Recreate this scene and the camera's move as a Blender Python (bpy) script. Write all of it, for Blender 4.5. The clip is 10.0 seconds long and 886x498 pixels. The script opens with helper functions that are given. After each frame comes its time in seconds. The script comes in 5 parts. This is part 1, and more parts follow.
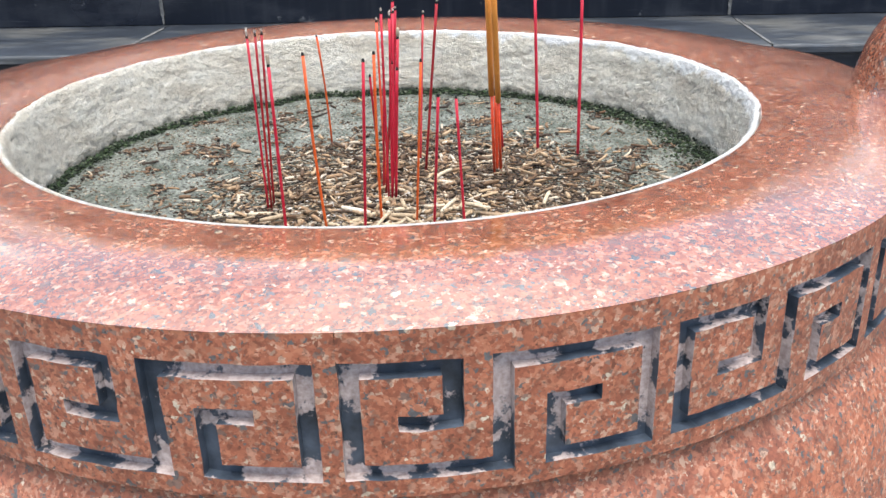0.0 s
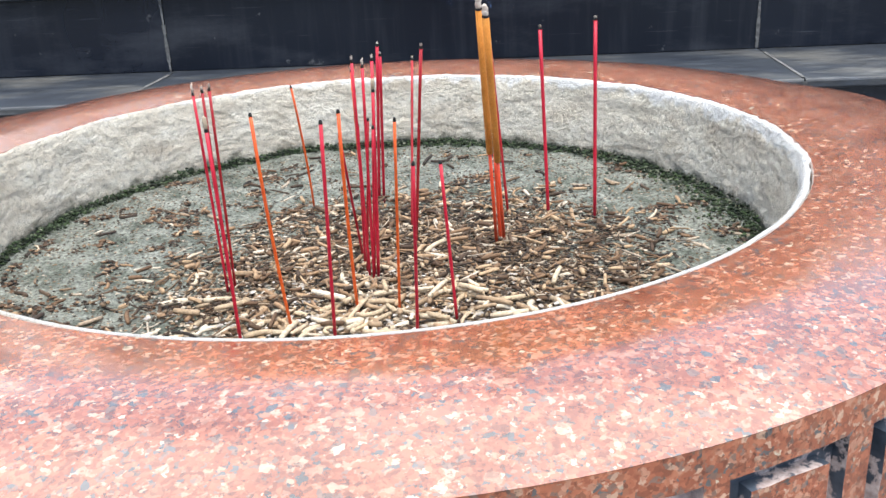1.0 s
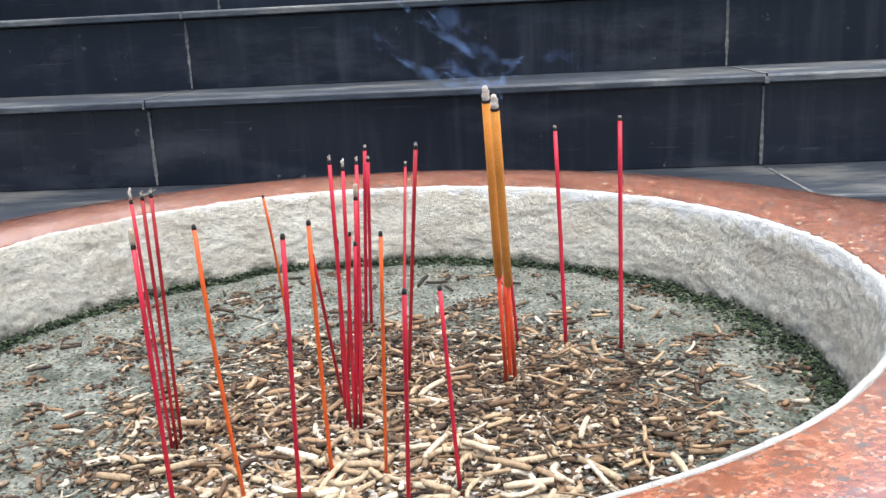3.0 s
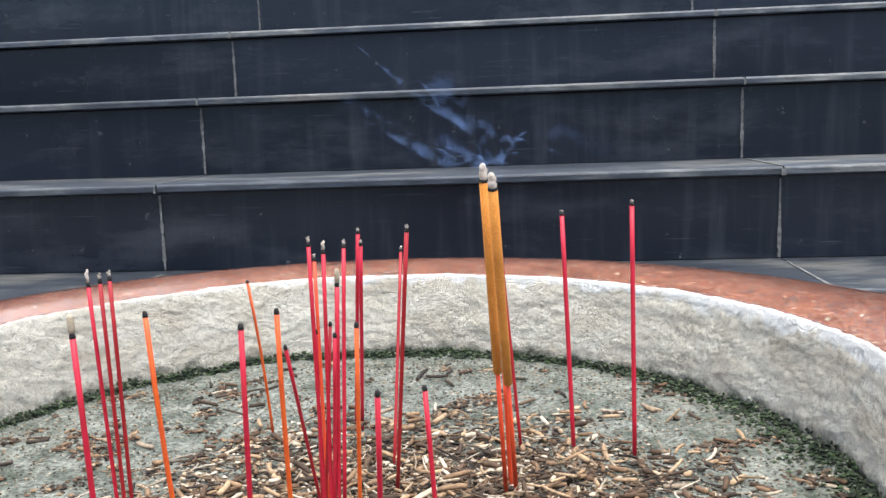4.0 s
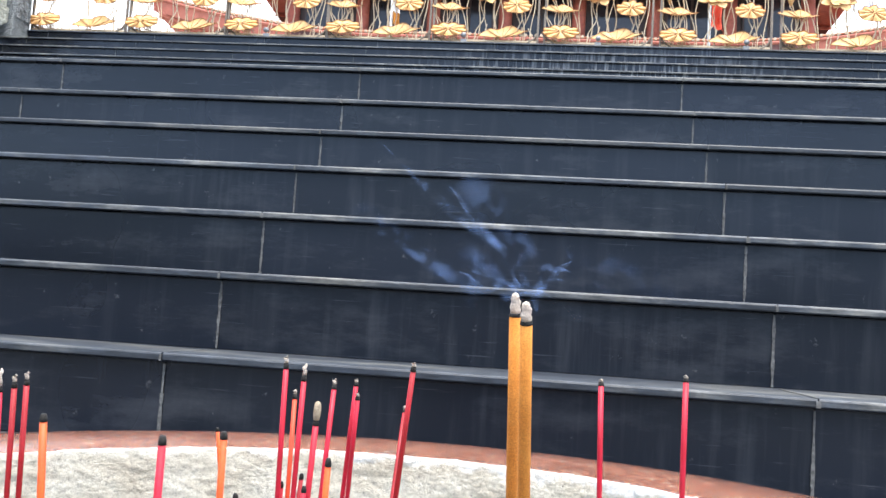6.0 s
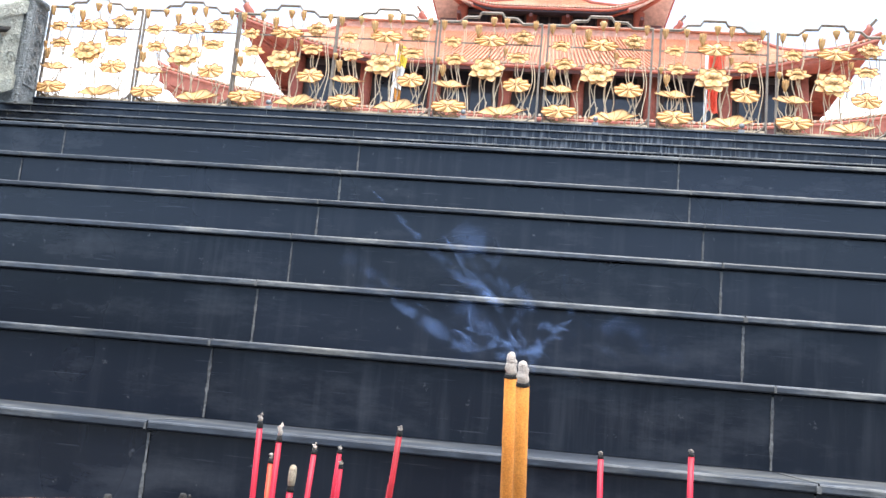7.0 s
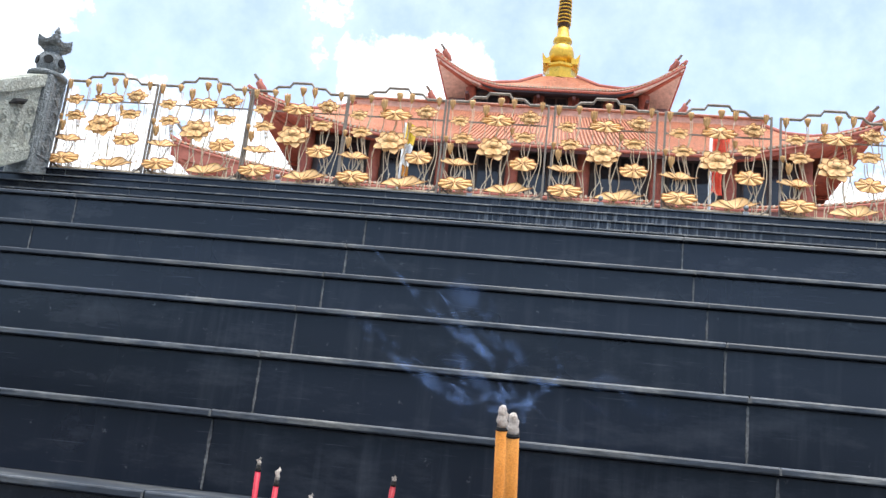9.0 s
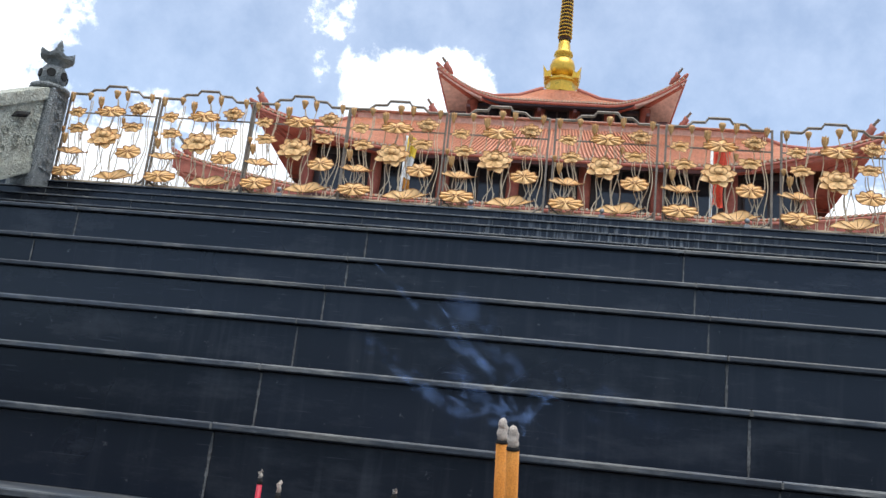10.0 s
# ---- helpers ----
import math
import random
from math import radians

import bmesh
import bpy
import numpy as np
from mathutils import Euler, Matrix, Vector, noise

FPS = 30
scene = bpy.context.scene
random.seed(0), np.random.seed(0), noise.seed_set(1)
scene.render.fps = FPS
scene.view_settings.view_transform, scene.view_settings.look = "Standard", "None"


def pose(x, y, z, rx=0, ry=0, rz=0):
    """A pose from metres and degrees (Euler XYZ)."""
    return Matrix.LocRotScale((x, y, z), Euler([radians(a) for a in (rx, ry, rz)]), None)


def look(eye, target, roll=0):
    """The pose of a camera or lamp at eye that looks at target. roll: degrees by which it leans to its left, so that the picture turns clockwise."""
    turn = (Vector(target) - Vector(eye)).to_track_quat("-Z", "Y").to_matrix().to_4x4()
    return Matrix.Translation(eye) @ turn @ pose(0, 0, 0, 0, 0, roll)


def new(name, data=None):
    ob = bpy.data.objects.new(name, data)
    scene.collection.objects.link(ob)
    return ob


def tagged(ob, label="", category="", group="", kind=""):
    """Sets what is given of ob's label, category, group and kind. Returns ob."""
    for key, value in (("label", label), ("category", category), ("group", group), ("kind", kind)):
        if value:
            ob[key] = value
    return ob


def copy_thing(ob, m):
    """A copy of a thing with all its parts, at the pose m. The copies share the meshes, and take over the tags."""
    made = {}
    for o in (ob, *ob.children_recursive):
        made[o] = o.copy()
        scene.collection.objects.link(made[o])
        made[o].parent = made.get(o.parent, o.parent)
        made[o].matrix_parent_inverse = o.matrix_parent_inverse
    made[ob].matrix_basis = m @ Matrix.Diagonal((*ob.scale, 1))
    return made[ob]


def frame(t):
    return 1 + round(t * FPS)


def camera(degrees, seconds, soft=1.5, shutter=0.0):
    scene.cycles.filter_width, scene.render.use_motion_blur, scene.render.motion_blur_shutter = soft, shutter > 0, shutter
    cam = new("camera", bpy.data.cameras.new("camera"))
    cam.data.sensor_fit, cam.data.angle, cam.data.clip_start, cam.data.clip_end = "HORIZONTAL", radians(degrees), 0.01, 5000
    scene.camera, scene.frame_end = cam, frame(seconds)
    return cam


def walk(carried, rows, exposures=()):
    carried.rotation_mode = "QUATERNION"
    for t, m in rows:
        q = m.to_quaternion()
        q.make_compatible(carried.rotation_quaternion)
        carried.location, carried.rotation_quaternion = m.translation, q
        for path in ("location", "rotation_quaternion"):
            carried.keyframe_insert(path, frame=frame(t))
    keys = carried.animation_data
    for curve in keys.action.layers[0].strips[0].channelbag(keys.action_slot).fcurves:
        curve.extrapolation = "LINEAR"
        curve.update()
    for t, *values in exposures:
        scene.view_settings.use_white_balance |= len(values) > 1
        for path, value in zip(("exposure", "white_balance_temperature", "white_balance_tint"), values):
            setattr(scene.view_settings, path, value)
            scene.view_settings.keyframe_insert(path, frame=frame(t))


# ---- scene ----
cam = camera(52.18, 10.0)


def aim(x, y, z, tilt, turn, lean):
    """A camera pose: tilt up, turn to the left, lean, in degrees."""
    return pose(x, y, z, 90 + tilt, 0, turn) @ pose(0, 0, 0, 0, 0, lean)


PATH = [
    (0.0, aim(0.0738, -0.5782, 0.8218, -23.48, 3.88, -1.65)),
    (0.3, aim(0.0752, -0.5475, 0.8180, -22.64, 4.40, -2.21)),
    (0.5, aim(0.0789, -0.5298, 0.8145, -21.99, 4.81, -2.67)),
    (1.0, aim(0.0865, -0.4899, 0.8117, -21.16, 5.58, -3.18)),
    (1.5, aim(0.0858, -0.4524, 0.8093, -20.17, 5.36, -3.19)),
    (1.8, aim(0.0835, -0.4399, 0.8048, -19.13, 5.14, -3.08)),
    (2.2, aim(0.0799, -0.4236, 0.7961, -17.22, 4.93, -3.06)),
    (3.3, aim(0.0772, -0.4003, 0.7872, -11.95, 4.80, -2.62)),
    (3.5, aim(0.0786, -0.3928, 0.7827, -10.47, 4.93, -2.37)),
    (4.0, aim(0.0825, -0.3742, 0.7848, -8.15, 5.52, -2.08)),
    (4.5, aim(0.0779, -0.3542, 0.7775, -4.46, 5.41, -0.91)),
    (5.0, aim(0.0735, -0.3393, 0.7668, -1.28, 5.30, 0.49)),
    (5.5, aim(0.0765, -0.3265, 0.7606, 2.06, 6.29, 2.32)),
    (7.0, aim(0.0755, -0.2972, 0.7546, 9.70, 6.95, 5.10)),
    (7.5, aim(0.0758, -0.2957, 0.7500, 11.70, 7.28, 5.59)),
    (8.0, aim(0.0765, -0.3005, 0.7494, 12.67, 7.41, 6.03)),
    (8.5, aim(0.0785, -0.3056, 0.7480, 13.74, 7.62, 6.23)),
    (9.0, aim(0.0797, -0.3070, 0.7473, 14.49, 7.78, 6.31)),
    (9.5, aim(0.0801, -0.3086, 0.7472, 14.92, 7.88, 6.37)),
    (10.0, aim(0.0801, -0.3090, 0.7471, 15.28, 7.95, 6.38)),
]
EXPOSURES = [(0.0, 1.2, 6330, 10), (2.0, 1.3, 6330, 10), (3.5, 1.28, 6350, 10), (4.5, 1.45, 6380, 10), (5.5, 1.6, 6380, 10), (7.0, 1.68, 6250, 10),
             (7.8, 1.55, 6150, 10), (8.3, 1.4, 6150, 10), (9.0, 1.1, 6200, 9), (9.5, 0.76, 6200, 8), (10.0, 0.55, 6200, 8)]
walk(cam, PATH, EXPOSURES)

# ---- daylight ----
SUN_UP, SUN_ROUND = 72, 152
world = bpy.data.worlds.new("sky")
scene.world = world
world.use_nodes = True
wn = world.node_tree
wn.nodes.clear()


def node(nt, kind, **values):
    n = nt.nodes.new(kind)
    for key, value in values.items():
        if key in n.inputs:
            n.inputs[key].default_value = value
    return n


def link(nt, a, out, b, into):
    nt.links.new(a.outputs[out], b.inputs[into])


def ramp(nt, stops, smooth=True):
    r = nt.nodes.new("ShaderNodeValToRGB")
    r.color_ramp.interpolation = "LINEAR" if smooth else "CONSTANT"
    while len(r.color_ramp.elements) < len(stops):
        r.color_ramp.elements.new(0.5)
    for e, (p, c) in zip(r.color_ramp.elements, stops):
        e.position = p
        e.color = (*c, 1) if isinstance(c, tuple) else (c, c, c, 1)
    return r


def math_node(nt, op, a=0.5, b=0.5, clamp=False):
    n = nt.nodes.new("ShaderNodeMath")
    n.operation, n.use_clamp = op, clamp
    n.inputs[0].default_value, n.inputs[1].default_value = a, b
    return n


def mix_color(nt, blend="MIX"):
    n = nt.nodes.new("ShaderNodeMix")
    n.data_type, n.blend_type = "RGBA", blend
    return n


def build_sky():
    sky = wn.nodes.new("ShaderNodeTexSky")
    sky.sky_type, sky.sun_disc = "NISHITA", False
    sky.sun_elevation, sky.sun_rotation = radians(SUN_UP), radians(SUN_ROUND)
    sky.air_density, sky.dust_density, sky.ozone_density = 1.0, 0.6, 1.5
    co = wn.nodes.new("ShaderNodeTexCoord")
    fluff = node(wn, "ShaderNodeTexNoise", Scale=13.0, Detail=10.0, Roughness=0.62)
    broad = node(wn, "ShaderNodeTexNoise", Scale=2.1, Detail=3.0, Roughness=0.5)
    link(wn, co, "Generated", fluff, "Vector")
    link(wn, co, "Generated", broad, "Vector")
    total = math_node(wn, "MULTIPLY", b=0.55)
    link(wn, broad, "Fac", total, 0)
    # two cumulus heads that stand behind the hall, and the broken cloud all round
    for d, size, push in (((-0.205, 1, 0.465), 0.085, 0.50), ((-0.78, 1, 0.575), 0.11, 0.50), ((-0.125, 1, 0.462), 0.07, 0.50), ((-0.88, 1, 0.45), 0.07, 0.45), ((-0.56, 1, 0.28), 0.17, 0.75), ((-0.36, 1, 0.33), 0.10, 0.45), ((0.40, 1, 0.25), 0.22, 0.5)):
        v = Vector(d).normalized()
        far = wn.nodes.new("ShaderNodeVectorMath")
        far.operation = "DISTANCE"
        far.inputs[1].default_value = v
        link(wn, co, "Generated", far, 0)
        near = wn.nodes.new("ShaderNodeMapRange")
        near.inputs["From Min"].default_value, near.inputs["From Max"].default_value = size, 0.0
        near.inputs["To Min"].default_value, near.inputs["To Max"].default_value = 0.0, push
        link(wn, far, "Value", near, "Value")
        add = math_node(wn, "ADD")
        link(wn, total, 0, add, 0)
        link(wn, near, 0, add, 1)
        total = add
    up = wn.nodes.new("ShaderNodeSeparateXYZ")
    link(wn, co, "Generated", up, 0)
    high = wn.nodes.new("ShaderNodeMapRange")
    high.inputs["From Min"].default_value, high.inputs["From Max"].default_value = 0.56, 0.74
    high.inputs["To Min"].default_value, high.inputs["To Max"].default_value = 0.0, 0.36
    link(wn, up, "Z", high, "Value")
    add = math_node(wn, "ADD")
    link(wn, total, 0, add, 0)
    link(wn, high, 0, add, 1)
    total = add
    puff = math_node(wn, "MULTIPLY", b=0.95)
    link(wn, fluff, "Fac", puff, 0)
    add = math_node(wn, "ADD")
    link(wn, total, 0, add, 0)
    link(wn, puff, 0, add, 1)
    edge = ramp(wn, [(0.90, 0.0), (0.96, 0.45), (1.02, 1.0)])
    link(wn, add, 0, edge, "Fac")
    haze = ramp(wn, [(0.35, 0.22), (0.65, 0.28)])
    link(wn, broad, "Fac", haze, "Fac")
    cover = math_node(wn, "MAXIMUM")
    link(wn, edge, 0, cover, 0)
    link(wn, haze, 0, cover, 1)
    cloud = mix_color(wn)
    body = ramp(wn, [(0.35, (5.6, 5.9, 6.4)), (0.62, (8.3, 8.5, 8.9))])
    link(wn, fluff, "Fac", body, "Fac")
    link(wn, body, "Color", cloud, "B")
    link(wn, cover, 0, cloud, "Factor")
    link(wn, sky, "Color", cloud, "A")
    back = wn.nodes.new("ShaderNodeBackground")
    back.inputs["Strength"].default_value = 0.13
    link(wn, cloud, "Result", back, "Color")
    out = wn.nodes.new("ShaderNodeOutputWorld")
    link(wn, back, 0, out, 0)


build_sky()
sun = new("sun", bpy.data.lights.new("sun", "SUN"))
sun.data.energy, sun.data.angle, sun.data.color = 2.5, radians(50), (1.0, 0.95, 0.88)
a, b = radians(SUN_UP), radians(SUN_ROUND)
sun_way = Vector((math.sin(b) * math.cos(a), math.cos(b) * math.cos(a), math.sin(a)))
sun.matrix_world = look(sun_way * 60, (0, 0, 0))

# ---- materials ----


def material(name, rough=0.6, metal=0.0):
    m = bpy.data.materials.new(name)
    m.use_nodes = True
    nt = m.node_tree
    bsdf = nt.nodes["Principled BSDF"]
    bsdf.inputs["Roughness"].default_value, bsdf.inputs["Metallic"].default_value = rough, metal
    return m, nt, bsdf


def place(nt, stretch=(1, 1, 1)):
    """World position, stretched."""
    g = nt.nodes.new("ShaderNodeNewGeometry")
    v = nt.nodes.new("ShaderNodeVectorMath")
    v.operation = "MULTIPLY"
    v.inputs[1].default_value = stretch
    link(nt, g, "Position", v, 0)
    return v


def noise_at(nt, scale, detail=4.0, rough=0.55, stretch=(1, 1, 1)):
    p = place(nt, stretch)
    n = node(nt, "ShaderNodeTexNoise", Scale=scale, Detail=detail, Roughness=rough)
    link(nt, p, 0, n, "Vector")
    return n


def bump(nt, bsdf, source, out, strength, distance):
    b = node(nt, "ShaderNodeBump", Strength=strength, Distance=distance)
    link(nt, source, out, b, "Height")
    link(nt, b, 0, bsdf, "Normal")


def mottled(name, low, high, scale, rough=0.7, fine=None, relief=0.3, depth=0.002, metal=0.0, stretch=(1, 1, 1), spread=0.25, pieces=0.0, speck=0.35):
    """A surface of two colours that vary at two scales, with fine relief."""
    m, nt, bsdf = material(name, rough, metal)
    n = noise_at(nt, scale, 5.0, 0.6, stretch)
    r = ramp(nt, [(0.5 - spread, low), (0.5 + spread, high)])
    link(nt, n, "Fac", r, "Fac")
    f = noise_at(nt, fine or scale * 9, 3.0, 0.6, stretch)
    fr = ramp(nt, [(0.3, 1.0 - speck), (0.7, 1.0)])
    link(nt, f, "Fac", fr, "Fac")
    mul = mix_color(nt, "MULTIPLY")
    mul.inputs["Factor"].default_value = 1.0
    link(nt, r, "Color", mul, "A")
    link(nt, fr, "Color", mul, "B")
    last = mul
    if pieces:
        info = nt.nodes.new("ShaderNodeObjectInfo")
        pr = ramp(nt, [(0.0, 1.0 - pieces), (1.0, 1.0)])
        link(nt, info, "Random", pr, "Fac")
        per = mix_color(nt, "MULTIPLY")
        per.inputs["Factor"].default_value = 1.0
        link(nt, mul, "Result", per, "A")
        link(nt, pr, "Color", per, "B")
        last = per
    link(nt, last, "Result", bsdf, "Base Color")
    wear = ramp(nt, [(0.25, min(1.0, rough + 0.12)), (0.75, max(0.04, rough - 0.1))])
    link(nt, n, "Fac", wear, "Fac")
    link(nt, wear, "Color", bsdf, "Roughness")
    bump(nt, bsdf, f, "Fac", relief, depth)
    return m


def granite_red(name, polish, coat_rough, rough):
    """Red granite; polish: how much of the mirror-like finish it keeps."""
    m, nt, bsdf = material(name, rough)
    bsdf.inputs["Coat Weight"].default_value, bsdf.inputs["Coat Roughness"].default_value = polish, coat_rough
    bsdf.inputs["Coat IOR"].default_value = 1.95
    p = place(nt)
    wob = node(nt, "ShaderNodeTexNoise", Scale=420.0, Detail=2.0)
    link(nt, p, 0, wob, "Vector")
    shift = nt.nodes.new("ShaderNodeVectorMath")
    shift.operation = "MULTIPLY_ADD"
    shift.inputs[1].default_value = (0.0034, 0.0034, 0.0034)
    link(nt, wob, "Color", shift, 0)
    link(nt, p, 0, shift, 2)
    grain = node(nt, "ShaderNodeTexVoronoi", Scale=350.0)
    link(nt, shift, 0, grain, "Vector")
    pick = nt.nodes.new("ShaderNodeSeparateColor")
    link(nt, grain, "Color", pick, 0)
    pal = ramp(nt, [(0.0, (0.10, 0.085, 0.085)), (0.05, (0.19, 0.10, 0.075)), (0.13, (0.26, 0.070, 0.034)), (0.36, (0.32, 0.092, 0.046)),
                    (0.60, (0.37, 0.122, 0.064)), (0.78, (0.41, 0.175, 0.11)), (0.92, (0.46, 0.26, 0.18)), (0.985, (0.52, 0.39, 0.29))], False)
    fine = node(nt, "ShaderNodeTexVoronoi", Scale=640.0)
    link(nt, shift, 0, fine, "Vector")
    pick2 = nt.nodes.new("ShaderNodeSeparateColor")
    link(nt, fine, "Color", pick2, 0)
    # large crystals broken up by small ones
    patchy = noise_at(nt, 180.0, 3.0, 0.6)
    pm = ramp(nt, [(0.46, 0.0), (0.54, 1.0)])
    link(nt, patchy, "Fac", pm, "Fac")
    blend = nt.nodes.new("ShaderNodeMix")
    link(nt, pm, "Color", blend, "Factor")
    link(nt, pick, 0, blend, "A")
    link(nt, pick2, 0, blend, "B")
    link(nt, blend, "Result", pal, "Fac")
    fr = ramp(nt, [(0.0, 0.45), (0.25, 0.85), (0.8, 1.15)])
    link(nt, pick2, 1, fr, "Fac")
    mul = mix_color(nt, "MULTIPLY")
    mul.inputs["Factor"].default_value = 0.8
    link(nt, pal, "Color", mul, "A")
    link(nt, fr, "Color", mul, "B")
    speck = noise_at(nt, 480.0, 3.0, 0.7)
    sk = ramp(nt, [(0.30, 0.35), (0.40, 1.0)])
    link(nt, speck, "Fac", sk, "Fac")
    dots = mix_color(nt, "MULTIPLY")
    dots.inputs["Factor"].default_value = 1.0
    link(nt, mul, "Result", dots, "A")
    link(nt, sk, "Color", dots, "B")
    mul = dots
    broad = noise_at(nt, 38.0, 6.0, 0.7)
    br = ramp(nt, [(0.3, (0.58, 0.60, 0.56)), (0.5, (0.88, 0.99, 0.97)), (0.72, (1.08, 1.22, 1.2))])
    link(nt, broad, "Fac", br, "Fac")
    mul2 = mix_color(nt, "MULTIPLY")
    mul2.inputs["Factor"].default_value = 1.0
    link(nt, mul, "Result", mul2, "A")
    link(nt, br, "Color", mul2, "B")
    link(nt, mul2, "Result", bsdf, "Base Color")
    rr = ramp(nt, [(0.3, rough - 0.05), (0.7, rough + 0.06)])
    link(nt, broad, "Fac", rr, "Fac")
    link(nt, rr, "Color", bsdf, "Roughness")
    bump(nt, bsdf, pick2, 0, 0.05, 0.0004)
    return m


def flaking_paint():
    m, nt, bsdf = material("flaking_black_paint", 0.45)
    n = noise_at(nt, 48.0, 7.0, 0.62)
    mask = ramp(nt, [(0.495, 0.0), (0.52, 1.0)])
    link(nt, n, "Fac", mask, "Fac")
    f = noise_at(nt, 500.0, 3.0)
    under = ramp(nt, [(0.3, (0.30, 0.23, 0.21)), (0.7, (0.52, 0.44, 0.41))])
    link(nt, f, "Fac", under, "Fac")
    paint = ramp(nt, [(0.3, (0.014, 0.02, 0.028)), (0.7, (0.075, 0.095, 0.125))])
    p2 = noise_at(nt, 90.0, 4.0)
    link(nt, p2, "Fac", paint, "Fac")
    mx = mix_color(nt)
    link(nt, mask, "Color", mx, "Factor")
    link(nt, paint, "Color", mx, "A")
    link(nt, under, "Color", mx, "B")
    link(nt, mx, "Result", bsdf, "Base Color")
    bump(nt, bsdf, n, "Fac", 0.5, 0.0015)
    return m


def cement_lining():
    m, nt, bsdf = material("weathered_cement_lining", 0.9)
    n = noise_at(nt, 26.0, 6.0, 0.65, (1, 1, 2.2))
    base = ramp(nt, [(0.3, (0.50, 0.44, 0.35)), (0.5, (0.65, 0.60, 0.50)), (0.72, (0.74, 0.71, 0.62))])
    link(nt, n, "Fac", base, "Fac")
    g = nt.nodes.new("ShaderNodeNewGeometry")
    s = nt.nodes.new("ShaderNodeSeparateXYZ")
    link(nt, g, "Position", s, 0)
    # algae that climbs unevenly from the damp bed, and a limewashed upper edge
    edge = noise_at(nt, 55.0, 6.0, 0.7)
    spot = math_node(nt, "MULTIPLY_ADD", b=0.030)
    link(nt, edge, "Fac", spot, 0)
    link(nt, s, "Z", spot, 2)
    damp = nt.nodes.new("ShaderNodeMapRange")
    damp.inputs["From Min"].default_value, damp.inputs["From Max"].default_value = 0.6515, 0.6430
    link(nt, spot, 0, damp, "Value")
    moss = mix_color(nt)
    moss.inputs["B"].default_value = (0.022, 0.032, 0.017, 1)
    link(nt, damp, 0, moss, "Factor")
    rough_c = noise_at(nt, 300.0, 6.0, 0.8, (1, 1, 1.5))
    rcr = ramp(nt, [(0.34, 0.50), (0.45, 0.93), (0.62, 1.12)])
    link(nt, rough_c, "Fac", rcr, "Fac")
    scr = mix_color(nt, "MULTIPLY")
    scr.inputs["Factor"].default_value = 1.0
    link(nt, base, "Color", scr, "A")
    link(nt, rcr, "Color", scr, "B")
    link(nt, scr, "Result", moss, "A")
    lime = nt.nodes.new("ShaderNodeMapRange")
    lime.inputs["From Min"].default_value, lime.inputs["From Max"].default_value = 0.6912, 0.6955
    east = math_node(nt, "MULTIPLY_ADD", b=0.02)
    link(nt, s, "X", east, 0)
    link(nt, spot, 0, east, 2)
    link(nt, east, 0, lime, "Value")
    white = mix_color(nt)
    white.inputs["B"].default_value = (0.72, 0.72, 0.70, 1)
    link(nt, lime, 0, white, "Factor")
    link(nt, moss, "Result", white, "A")
    link(nt, white, "Result", bsdf, "Base Color")
    bump(nt, bsdf, rough_c, "Fac", 1.0, 0.004)
    return m


def islands(name, stops, rough=0.85, scale=600.0, loose=False):
    """Small loose pieces, each with a tone of its own."""
    m, nt, bsdf = material(name, rough)
    g = nt.nodes.new("ShaderNodeObjectInfo" if loose else "ShaderNodeNewGeometry")
    r = ramp(nt, stops)
    link(nt, g, "Random" if loose else "Random Per Island", r, "Fac")
    n = noise_at(nt, scale, 4.0, 0.65)
    nr = ramp(nt, [(0.3, 0.5), (0.7, 1.1)])
    link(nt, n, "Fac", nr, "Fac")
    mul = mix_color(nt, "MULTIPLY")
    mul.inputs["Factor"].default_value = 1.0
    link(nt, r, "Color", mul, "A")
    link(nt, nr, "Color", mul, "B")
    link(nt, mul, "Result", bsdf, "Base Color")
    bump(nt, bsdf, n, "Fac", 0.5, 0.0008)
    return m


